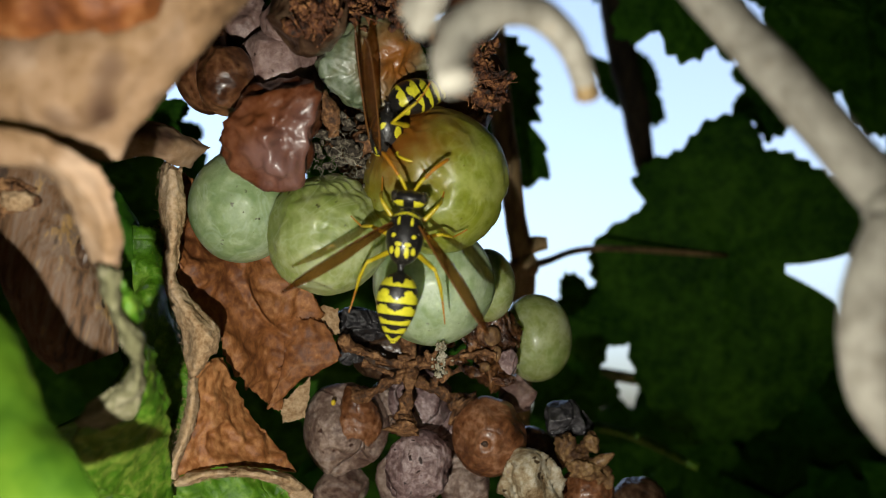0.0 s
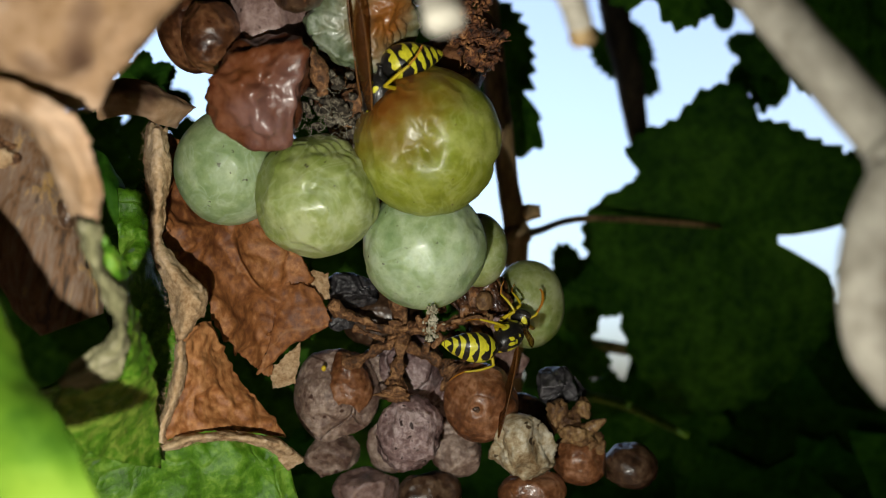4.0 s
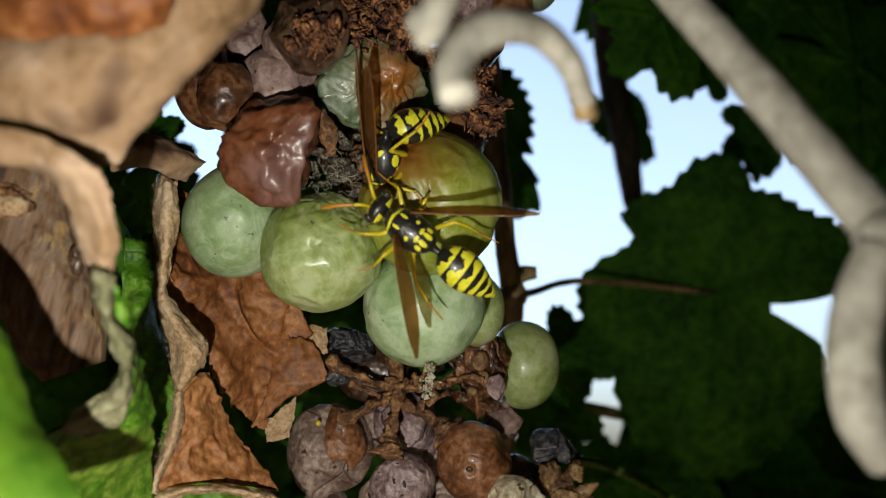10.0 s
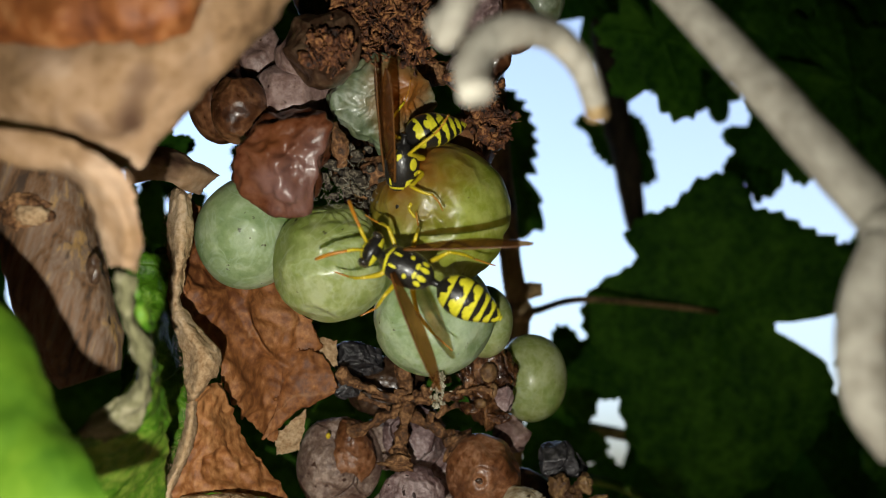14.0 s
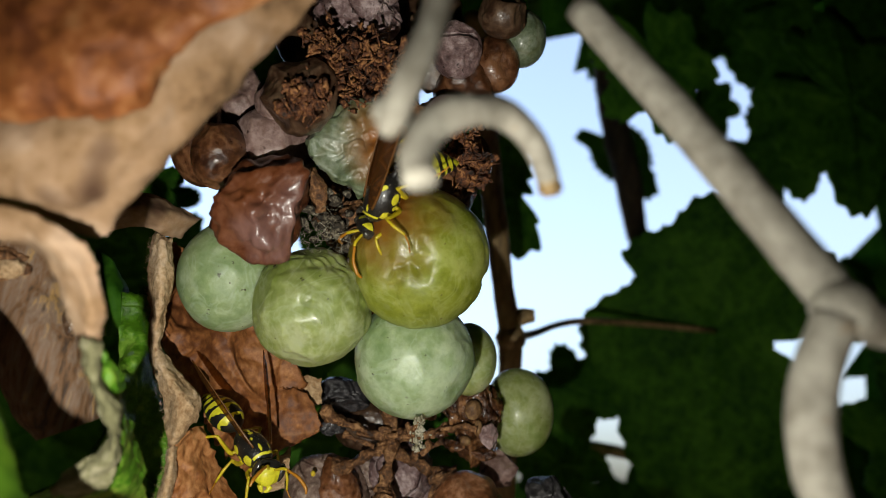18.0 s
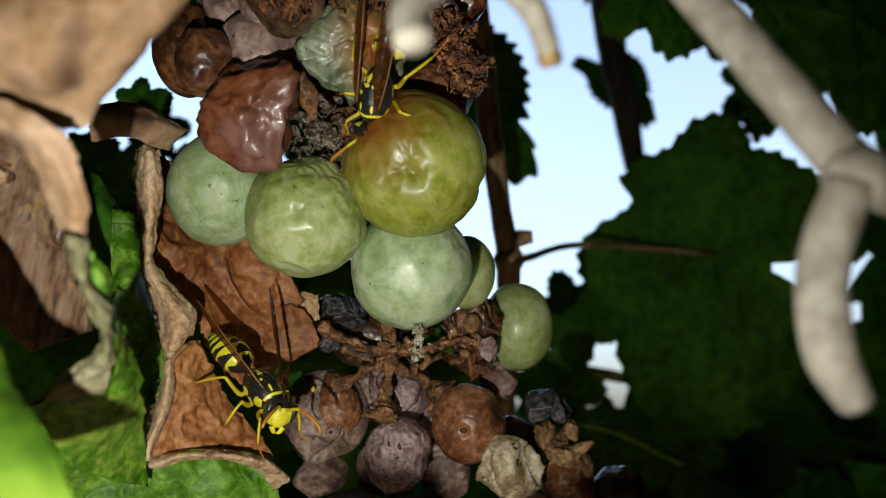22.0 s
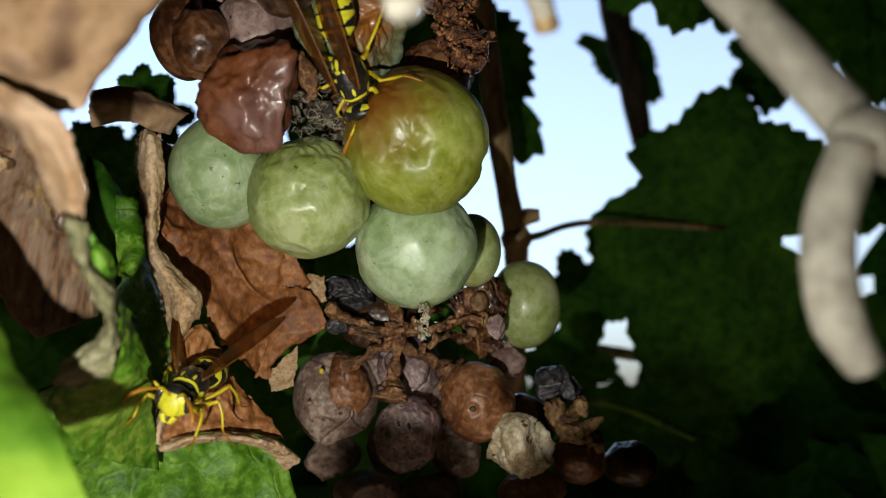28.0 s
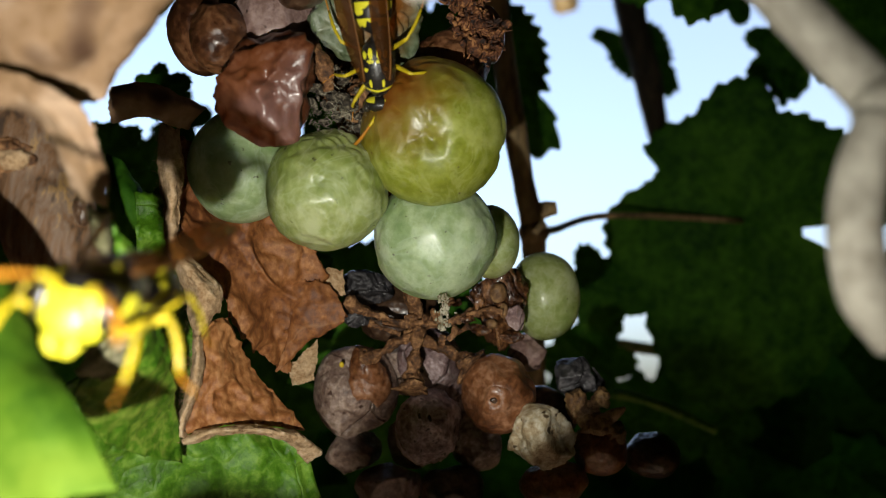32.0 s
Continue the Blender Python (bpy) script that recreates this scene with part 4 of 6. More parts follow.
for line, count in (([(-32.5, 90.0, 9.2), (-32.2, 89.0, 3.9), (-31.7, 88.6, -1.2), (-31.2, 88.5, -4.4), (-29.3, 88.0, -10.1), (-28.5, 88.0, -14.4)], 900), ([(-29.6, 85.5, -25.7), (-26.7, 85.0, -25.0), (-23.6, 85.6, -24.7), (-19.9, 87.0, -25.5), (-16.9, 90.0, -27.9)], 560), ([(-28.1, 87.0, -14.3), (-28.2, 86.4, -17.1), (-29.1, 86.0, -20.3), (-29.8, 85.6, -25.0)], 560)):
    way = smooth_line(line, 12)
    for k in range(count):
        f = rng.random() * (len(way) - 1.001)
        q = way[int(f)].lerp(way[int(f) + 1], f % 1) + Vector((rng.gauss(0.25, 0.3), rng.gauss(-0.15, 0.25), rng.gauss(0, 0.15)))
        d = Vector((rng.gauss(-0.1, 0.12), rng.gauss(-0.14, 0.14), rng.gauss(0, 0.13)))
        tube([q, q + d * 0.6, q + d + Vector((0, 0, rng.gauss(0, 0.1)))], [0.018, 0.014, 0.006], 3, 1, bm=bm)
tagged(part("leaf_hair", bm, M_TAN, dry, "fine pale leaf hairs"), kind="stuff")
part("torn_tip", sheet([
    [(-21.4, 106.0, -9.1), (-18.6, 105.4, -8.5), (-17.0, 105.6, -8.9)],
    [(-21.6, 105.0, -12.8), (-18.0, 104.4, -12.0), (-14.0, 105.2, -12.5)],
    [(-22.2, 104.6, -16.6), (-18.4, 104.4, -15.4), (-13.8, 105.2, -15.1)],
    [(-23.0, 104.6, -19.6), (-20.8, 104.8, -18.9), (-19.0, 105.4, -17.3)],
    [(-23.8, 105.0, -21.6), (-23.0, 105.2, -21.4), (-22.3, 105.6, -20.7)]], 48, 44, 0.35, 0.4, 0.2, 1.2, 6.0, 0.3), M_DRY, dry, "torn jagged tip")
part("torn_tip", sheet([
    [(-18.7, 108.0, -8.1), (-16.7, 107.6, -7.7), (-14.4, 108.0, -8.1)],
    [(-18.1, 107.6, -10.0), (-16.0, 107.2, -10.0), (-14.2, 107.6, -10.4)],
    [(-16.7, 107.6, -11.6), (-15.2, 107.4, -11.9), (-14.1, 107.8, -11.8)]], 30, 30, 0.35, 0.3, 0.3, 0.3, 6.6, 0.3), M_TAN, dry, "pale torn scrap")
part("torn_tip", sheet([
    [(-23.0, 108.0, -21.4), (-20.5, 107.6, -19.4), (-18.3, 108.0, -17.5)],
    [(-22.5, 107.8, -22.9), (-20.1, 107.4, -22.1), (-18.4, 108.0, -20.2)],
    [(-22.2, 108.0, -24.1), (-20.6, 107.8, -24.1), (-19.1, 108.2, -23.4)]], 30, 30, 0.35, 0.4, 0.3, 0.4, 7.6, 0.3), M_TAN, dry, "pale torn scrap")

scrap = thing("dry_leaf", (-31.5, 90.0, 12.8), "small dry brown leaf scrap curled beside the raisins", "leaf")
part("blade", sheet([
    [(-36.0, 86.0, 13.6), (-33.8, 87.5, 14.4), (-31.6, 88.5, 14.0), (-29.4, 89.5, 12.9), (-27.4, 92.0, 11.9)],
    [(-35.7, 84.5, 12.3), (-32.7, 84.6, 12.7), (-30.6, 85.8, 12.3), (-29.1, 87.6, 11.7), (-27.8, 91.0, 11.4)],
    [(-35.8, 84.5, 10.9), (-32.7, 84.6, 11.2), (-30.7, 85.6, 10.8), (-29.5, 87.4, 10.4), (-28.6, 91.0, 10.6)],
    [(-36.2, 86.0, 9.8), (-33.2, 86.0, 10.1), (-31.4, 87.0, 10.0), (-30.4, 89.0, 9.6), (-29.7, 92.0, 9.6)]], 36, 50, 0.4, 0.3, 0.25, 0.3, 7.0), M_STAINED, scrap)

# ---- near dry leaf ----
near = thing("dry_leaf", (-22.8, 54.0, 9.4), "crumpled dry leaf with tan underside and russet folds", "leaf")
part("upper_face", sheet([
    [(-34.1, 50.0, 28.3), (-26.0, 48.0, 27.4), (-18.0, 47.0, 26.3), (-10.8, 48.0, 26.3), (-4.2, 50.0, 26.2)],
    [(-32.9, 49.0, 21.5), (-25.4, 47.0, 20.8), (-19.2, 46.4, 20.4), (-14.0, 47.0, 21.1), (-8.6, 49.0, 22.9)],
    [(-32.6, 49.0, 17.9), (-25.5, 47.0, 17.4), (-20.4, 46.2, 17.1), (-17.0, 46.6, 17.9), (-13.2, 48.0, 20.0)],
    [(-32.8, 49.5, 15.2), (-25.5, 47.4, 14.6), (-21.1, 46.6, 14.4), (-18.3, 47.0, 15.0), (-16.4, 48.2, 17.5)],
    [(-33.6, 51.0, 14.0), (-26.8, 49.2, 13.4), (-22.6, 48.4, 13.3), (-19.5, 48.6, 13.5), (-17.9, 49.4, 14.9)]], 60, 80, 0.4, 0.45, 0.16, 0.3, 19.0, 0.3), M_RUSSET, near, "russet upper face folded over")
part("underside", sheet([
    [(-34.4, 52.0, 15.7), (-27.0, 51.5, 16.5), (-21.6, 51.5, 18.7), (-14.7, 51.5, 23.0), (-9.3, 52.0, 27.1), (-2.2, 54.0, 29.5)],
    [(-33.6, 51.0, 13.6), (-26.4, 50.0, 13.1), (-21.8, 50.0, 13.6), (-17.1, 50.0, 17.9), (-12.1, 51.0, 22.0), (-6.2, 53.0, 25.9)],
    [(-33.4, 51.0, 11.4), (-26.7, 50.0, 11.2), (-22.1, 50.0, 11.5), (-18.2, 50.5, 14.4), (-13.7, 51.5, 18.5), (-8.8, 53.5, 22.6)],
    [(-34.0, 52.0, 9.8), (-27.5, 51.0, 9.4), (-23.6, 51.0, 9.1), (-20.0, 52.0, 11.4), (-16.5, 53.0, 14.1), (-12.4, 54.5, 19.3)],
    [(-35.2, 54.0, 8.9), (-28.5, 53.0, 8.4), (-25.4, 53.0, 7.4), (-22.1, 53.2, 8.5), (-19.5, 54.0, 10.7), (-16.9, 55.5, 14.4)],
    [(-37.1, 57.0, 9.0), (-30.1, 56.0, 8.4), (-26.4, 55.6, 6.9), (-23.2, 55.0, 6.0), (-22.1, 55.5, 7.7), (-20.8, 57.0, 10.7)]], 100, 100, 0.4, 0.55, 0.12, 0.3, 8.0, 0.3), M_STAINED, near, "tan felted underside")
part("tail", sheet([
    [(-32.4, 50.4, 8.1), (-27.2, 50.0, 7.7), (-24.7, 50.0, 6.8), (-22.4, 50.6, 5.6)],
    [(-32.3, 51.0, 6.6), (-27.1, 50.4, 6.7), (-24.4, 50.0, 5.7), (-22.0, 51.0, 4.7)],
    [(-26.6, 52.0, 5.3), (-24.9, 50.6, 5.0), (-23.2, 50.2, 4.3), (-21.7, 51.4, 3.3)],
    [(-25.5, 53.0, 3.7), (-23.9, 51.2, 3.4), (-22.4, 50.8, 2.6), (-21.5, 52.2, 1.8)],
    [(-25.0, 54.0, 1.6), (-23.5, 52.4, 1.4), (-22.3, 51.8, 0.9), (-21.8, 53.2, 0.4)],
    [(-24.5, 55.0, -0.9), (-23.6, 54.0, -0.9), (-22.9, 53.6, -1.1), (-22.6, 54.6, -1.4)]], 84, 40, 0.4, 0.35, 0.22, 0.2, 10.0, 0.3), M_STAINED, near, "tan hanging strip")

# ---- branch ----
branch = thing("vine_branch", (-37.6, 77.3, -1.7), "thick brown vine branch stub with a cut knot", "branch")
part("wood", tube([(-43.7, 78.7, 13.0), (-41.8, 78.1, 7.5), (-40.2, 77.6, 2.8), (-38.3, 77.0, -3.0), (-36.4, 77.5, -8.3), (-35.3, 77.6, -11.3)], [5.0, 5.1, 4.6, 4.5, 4.1, 3.0], 90, 26, 0.06, 0.5), M_BARK, branch)
part("knot", ball((-40.9, 73.9, 4.8), (2.7, 1.5, 2.2), 5, 0.3, 0.25, 0.6, 2.0), M_STALK, branch, "gnarled dark knot")
part("knot_heart", ball((-39.7, 73.0, 4.6), (1.6, 0.9, 1.1), 4, 0.2, 0.3, 0.8, 5.0), M_TAN, branch, "pale cut heart of the knot")
part("bud", ball((-33.9, 73.8, -0.6), (0.7, 0.6, 1.4), 4, 0.3, 0.3, 0.9, 3.0), M_DARK, branch, "small dark bud scar")
part("bud", ball((-36.8, 73.7, -7.9), (0.4, 0.4, 0.3), 3, 0.3, 0.2, 0.9, 4.0), M_DARK, branch, "small dark bud scar")

# ---- green leaves at the lower left ----
green = thing("vine_leaf", (-32.2, 98.0, -25.4), "green crinkled vine leaf with a felted margin", "leaf")
part("blade", sheet([
    [(-39.7, 100.0, 3.3), (-37.5, 102.0, 3.0), (-36.4, 104.0, 1.6), (-35.6, 106.0, -0.7)],
    [(-38.9, 98.0, -5.6), (-36.1, 98.0, -5.6), (-34.3, 100.0, -7.2), (-33.1, 103.0, -8.9)],
    [(-34.6, 86.0, -9.9), (-35.3, 95.0, -13.7), (-32.9, 98.0, -14.8), (-29.5, 101.0, -17.5)],
    [(-34.4, 80.0, -14.4), (-34.8, 90.0, -18.5), (-32.2, 96.0, -22.1), (-25.6, 100.0, -24.5)],
    [(-37.8, 77.0, -17.1), (-35.9, 88.0, -24.1), (-28.4, 95.0, -28.4), (-19.1, 100.0, -30.3)],
    [(-45.3, 76.0, -20.3), (-40.3, 88.0, -34.3), (-27.8, 95.0, -39.1), (-16.4, 101.0, -41.6)]], 60, 60, 0.35, 1.5, 0.11, 0.3, 11.0, 0.7), M_LEAF, green)
part("felted_margin", sheet([
    [(-24.5, 56.0, -1.0), (-23.5, 55.0, -1.2), (-23.1, 56.0, -1.6)],
    [(-25.2, 57.5, -2.6), (-24.0, 56.2, -2.8), (-23.9, 57.5, -3.0)],
    [(-25.3, 59.0, -4.8), (-24.2, 57.8, -4.8), (-24.0, 59.0, -4.8)],
    [(-24.9, 60.5, -6.9), (-23.7, 59.2, -6.7), (-23.7, 60.6, -6.6)],
    [(-24.8, 62.0, -8.8), (-23.7, 60.6, -8.6), (-23.8, 62.0, -8.8)],
    [(-25.4, 63.0, -10.3), (-24.4, 62.0, -10.8), (-24.7, 64.0, -11.7)],
    [(-27.2, 63.5, -11.5), (-26.1, 63.0, -12.4), (-25.5, 65.0, -13.4)],
    [(-28.8, 64.0, -12.7), (-27.8, 63.6, -13.5), (-27.1, 66.0, -14.4)],
    [(-30.4, 64.6, -14.2), (-29.6, 64.4, -14.6), (-28.9, 66.4, -15.1)]], 100, 28, 0.4, 0.4, 0.3, 0.3, 12.0, 0.4), M_FELT, green, "grey felted rolled margin")
part("yellow_margin", sheet([
    [(-24.4, 57.5, -1.6), (-24.0, 58.0, -1.9), (-23.9, 59.0, -2.6)],
    [(-24.7, 58.6, -3.1), (-23.8, 59.0, -3.3), (-23.7, 61.0, -4.0)],
    [(-24.5, 60.0, -5.3), (-24.0, 61.0, -5.5), (-24.6, 64.0, -6.9)],
    [(-24.4, 61.8, -7.6), (-24.5, 64.0, -8.3), (-25.2, 68.0, -9.7)],
    [(-24.7, 63.4, -10.1), (-25.1, 67.0, -11.0), (-26.2, 73.0, -12.8)],
    [(-26.1, 66.0, -12.8), (-26.3, 70.0, -14.0), (-27.5, 78.0, -16.3)],
    [(-28.4, 67.4, -14.7), (-28.4, 73.0, -16.8), (-28.7, 82.0, -19.9)],
    [(-31.4, 67.6, -15.6), (-31.1, 75.0, -19.8), (-29.5, 85.0, -24.0)],
    [(-32.5, 68.0, -17.2), (-33.0, 76.0, -23.4), (-30.4, 87.0, -28.3)]], 80, 40, 0.35, 0.5, 0.25, 0.2, 13.0, 0.5), M_LIME, green, "yellowing margin")
for net in ([[(-46.8, 108.0, 9.1), (-43.2, 105.0, 7.3), (-41.2, 106.0, 3.1)], [(-46.3, 106.0, 5.4), (-42.2, 102.0, 3.4), (-39.9, 104.0, 1.2)], [(-45.5, 105.0, 1.6), (-42.0, 102.0, 0.1), (-40.0, 104.0, -0.8)], [(-45.1, 106.0, -2.2), (-42.6, 104.0, -2.8), (-41.7, 106.0, -2.4)]],
            [[(-40.4, 107.0, 2.8), (-39.0, 106.0, 3.8), (-38.4, 108.0, 4.5)], [(-40.2, 105.0, 0.8), (-38.1, 103.0, 0.7), (-37.1, 105.0, 0.8)], [(-39.7, 104.0, -2.2), (-37.7, 102.5, -2.5), (-36.7, 104.5, -2.6)], [(-39.3, 105.0, -4.9), (-37.8, 104.0, -5.3), (-37.1, 106.0, -5.3)]]):
    tip = thing("vine_leaf", net[1][1], "small shaded green leaf tip beside the dry leaf", "leaf")
    # darker green stands in for the weaker light on these tips
    part("blade", sheet(net, 40, 40, 0.35, 0.35, 0.2, 0.1, net[0][0][0], 0.4), M_BACK, tip)
close = thing("vine_leaf", (-23.2, 43.1, -11.2), "bright green vine leaf close to the torch", "leaf")
part("blade", sheet([
    [(-42.9, 56.1, 2.1), (-35.0, 55.2, -1.5), (-30.6, 55.2, -5.5), (-29.7, 55.2, -7.5)],
    [(-39.9, 52.2, -7.0), (-31.7, 51.1, -8.4), (-27.9, 51.1, -9.9), (-26.2, 52.2, -11.0)],
    [(-36.7, 48.1, -13.4), (-29.0, 48.1, -13.4), (-24.8, 48.1, -13.4), (-22.4, 49.2, -14.1)],
    [(-35.2, 46.1, -20.2), (-27.1, 46.1, -19.5), (-22.1, 46.1, -18.9), (-19.2, 47.2, -18.9)]], 40, 40, 0.35, 0.5, 0.1, 0.3, 14.0), M_NEARLEAF, close)

part("vein", tube([(-32.2, 46.7, -17.8), (-27.6, 48.1, -14.1), (-27.6, 50.7, -11.2), (-29.2, 53.8, -8.9)], [0.4, 0.3, 0.2], 8, 6), M_LIME, close, "pale midrib")

# ---- pale tendrils close to the eye ----
hook = thing("tendril", (0.5, 43.0, 10.6), "pale dry hooked tendril", "tendril")
part("hook", tube([(0.6, 39.0, 8.2), (0.4, 40.0, 9.9), (1.1, 41.0, 11.7), (3.0, 42.0, 12.9), (5.3, 44.0, 13.3), (7.3, 45.0, 11.8), (8.4, 46.0, 9.7)], [0.95, 1.05, 1.05, 1.0, 0.95, 0.85, 0.74], 20, 8, 0.06, 0.5), M_TENDRIL, hook)
part("stem", tube([(-1.3, 39.0, 10.8), (-0.9, 38.4, 11.6), (-0.1, 38.3, 13.7), (1.0, 39.6, 17.1), (1.7, 41.3, 21.2), (2.5, 43.9, 26.8)], [0.55, 0.85, 0.85, 0.8, 0.8, 0.8], 16, 8, 0.1, 0.5), M_TENDRIL, hook)
part("joint", ball((-1.3, 38.9, 12.0), (0.9, 0.7, 0.8), 4, 0.3, 0.0, 0.6, 4.0), M_TENDRIL, hook)
part("tip", tube([(8.2, 45.9, 9.9), (8.5, 46.1, 9.1), (8.6, 46.2, 8.7)], [0.7, 0.78, 0.5], 14, 5, 0.2, 0.8), M_CANE, hook, "brown dried end")
big = thing("tendril", (23.8, 46.0, 4.7), "thick pale forked tendril", "tendril")
part("stem", tube([(11.0, 50.5, 22.7), (16.4, 48.0, 15.3), (19.6, 46.2, 10.6), (22.4, 44.6, 6.3), (24.8, 43.0, 2.5)], [1.15, 1.3, 1.4, 1.45, 1.5], 20, 8, 0.06, 0.4), M_TENDRIL, big)
part("joint", ball((24.8, 42.5, 2.1), (1.9, 1.9, 1.7), 4, 0.15, 0.0, 0.4, 5.0), M_TENDRIL, big)
part("fork", tube([(24.2, 42.0, 1.5), (23.0, 42.0, -1.8), (22.7, 42.0, -4.8), (23.5, 42.5, -8.0), (25.1, 43.0, -10.5)], [1.3, 1.35, 1.4, 1.4, 1.1], 20, 8, 0.06, 0.4), M_TENDRIL, big)
part("stem", tube([(24.6, 42.0, 1.9), (29.1, 44.0, 0.7), (37.0, 48.0, 0.0)], [1.5, 1.2, 1.1], 16, 8, 0.06, 0.4), M_TENDRIL, big)

# ---- shaded canes and leaves beyond ----
def cane(points, radii, label, mat_=None):
    o = points[len(points) // 2]
    t = thing("vine_cane", o, label, "cane")
    part("wood", tube(points, radii, 14, 8, 0.1, 0.15), mat_ or M_CANE, t)
    return t


c1 = cane([(8.1, 170.0, 69.0), (10.8, 170.0, 46.8), (13.0, 170.0, 27.2), (15.7, 170.0, 7.5), (17.5, 170.0, -3.6), (17.5, 172.0, -14.8), (17.3, 176.0, -40.6)], [2.6, 2.6, 2.5, 2.4, 2.8, 2.4, 2.2], "slim brown vine cane with a bud")
part("bud", tube([(17.2, 170.0, 0.2), (19.6, 169.6, 1.0), (22.6, 169.4, 1.3)], [1.6, 1.9, 1.4], 14, 6, 0.25, 0.4), M_CANE, c1, "stub of a cut side shoot")
c2 = cane([(85.6, 400.0, 150.7), (90.8, 400.0, 104.4), (98.3, 400.0, 72.6), (105.5, 410.0, 46.3), (111.2, 420.0, 33.7)], [8.0, 7.6, 7.0, 5.6, 4.2], "dark vine cane under the leaves", M_DARKCANE)
part("node", ball((17.5, 170.0, -3.6), (3.4, 3.2, 3.0), 4, 0.2, 0.1, 0.2, 4.0), M_CANE, c1, "swollen node")
cane([(51.2, 300.0, -46.4), (61.6, 298.0, -47.6), (75.1, 300.0, -50.1)], [2.6, 2.4, 2.2], "thin dark twig among the shaded leaves")
cane([(38.5, 200.0, -45.4), (47.6, 196.0, -46.9), (62.0, 190.0, -53.2)], [1.1, 1.2, 1.0], "slim green shoot in the shade below the bunch", M_LIME)
LOBES = [(0, 1.0, 46), (62, 0.9, 40), (-62, 0.9, 40), (118, 0.8, 40), (-118, 0.8, 40), (160, 0.7, 30), (-160, 0.7, 30)]


def back_leaf(at, size, tip, normal, seed, lobes=None, label="dark green vine leaf against the sky", stem=None, tooth=0.13, teeth=36, sinus=True, clefts=(), rim=None):
    lob = [(a, r * size, w) for a, r, w in (lobes or LOBES)]
    t = thing("vine_leaf", (0, 0, 0), label, "leaf", m=facing(at, tip, normal))
    part("blade", vine_leaf(lob, tooth, teeth, seed, sinus=sinus, clefts=clefts, rim=rim), M_BACK, t)
    for a, r, w in lob[:5]:
        ra = radians(a)
        pts = [(-f * r * math.sin(ra), f * r * math.cos(ra), -0.12 * (f * r) ** 2 / max(l[1] for l in lob) - 0.2) for f in (0.0, 0.3, 0.6, 0.9)]
        part("vein", tube(pts, [0.45, 0.3, 0.2, 0.1], 6, 3), M_BACK, t, "paler leaf vein")
    if stem:
        inv = (facing(at, tip, normal)).inverted() @ BASE
        pts = [(inv @ (Vector(q) * MM)) / MM for q in stem]
        part("petiole", tube(pts, [1.1, 0.9, 0.9], 8, 6), M_CANE, t, "thin brown petiole")
    return t


MAIN_RIM = [(-175, 44.5), (-169, 43.4), (-158, 37.6), (-150, 36.9), (-142, 39.0), (-132, 39.0), (-126, 37.6), (-121, 29.6), (-110, 32.9), (-100, 38.7), (-90, 43.4), (-80, 44.1), (-68, 43.4), (-56, 42.7), (-44, 43.4), (-27, 55.1), (-14, 65.1), (-5, 69.4), (8, 66.9), (25, 59.7), (40, 54.2), (55, 47.7), (66, 38.7), (70, 27.1), (73, 19.2), (80, 18.8), (86, 27.1), (91, 37.1), (101, 47.4), (115, 47.4), (124, 43.0), (136, 38.3), (152, 37.2), (162, 35.4), (166, 36.9), (171, 42.5), (177, 45.6)]
back_leaf((90.6, 250.0, -1.6), 44, (0.0, 0.15, -1), (-0.2, -1, 0.1), 1.0, lobes=[(0, 1.45, 40), (-50, 0.95, 40), (50, 1.0, 40), (-130, 0.82, 40), (110, 1.0, 40)], rim=MAIN_RIM,
          label="large dark green lobed vine leaf against the sky", stem=[(18.1, 171.0, -3.3), (24.2, 190.0, -3.3), (42.9, 215.0, 0.2), (90.2, 249.0, -2.0)], teeth=44, tooth=0.09, sinus=False)
back_leaf((58.7, 205.0, 71.3), 24, (0.45, 0.1, -1), (0.1, -1, 0.3), 2.0, tooth=0.2, teeth=26)
back_leaf((8.4, 235.0, 47.6), 37, (0.85, 0.1, -1), (0.1, -1, 0.0), 3.0, lobes=[(0, 1.0, 30), (45, 0.5, 30), (-45, 0.5, 30), (95, 0.42, 50), (-95, 0.42, 50)], tooth=0.2, teeth=30, sinus=False)
back_leaf((107.6, 300.0, 86.5), 15, (0.3, 0.1, -0.9), (0.1, -1, 0.2), 46.0, sinus=False)
back_leaf((124.6, 300.0, 48.5), 9, (0.6, 0.1, -0.3), (0.1, -1, 0.2), 47.0, sinus=False)
back_leaf((98.0, 412.0, 90.3), 31, (0.6, 0.0, -0.7), (0.3, -1, 0.1), 27.0, tooth=0.2, teeth=24, lobes=[(0, 1.0, 34), (70, 0.6, 30), (-70, 0.6, 30), (150, 0.95, 30), (-150, 0.9, 30)])
back_leaf((116.7, 300.0, 37.5), 11, (0.2, 0.0, -0.9), (0.1, -1, 0.1), 44.0, sinus=False)
back_leaf((101.9, 396.0, 126.3), 20, (0.7, 0.0, -0.7), (0.3, -1, 0.1), 4.0)
back_leaf((142.3, 300.0, 72.9), 27, (-0.35, 0.1, -0.2), (0.1, -1, 0.2), 5.0)
back_leaf((181.6, 290.0, -41.7), 36, (-0.2, 0.1, 1), (0.1, -1, 0.0), 6.0)
back_leaf((47.6, 262.0, -24.4), 20, (0.5, 0.1, 0.5), (0.1, -1, 0.2), 7.0, sinus=False, tooth=0.16)
back_leaf((43.9, 275.0, -49.5), 23, (0.3, 0.1, -0.8), (0.1, -1, 0.2), 22.0, sinus=False)
back_leaf((64.2, 290.0, -73.2), 25, (0.2, 0.1, -0.8), (0.1, -1, 0.2), 23.0, sinus=False)
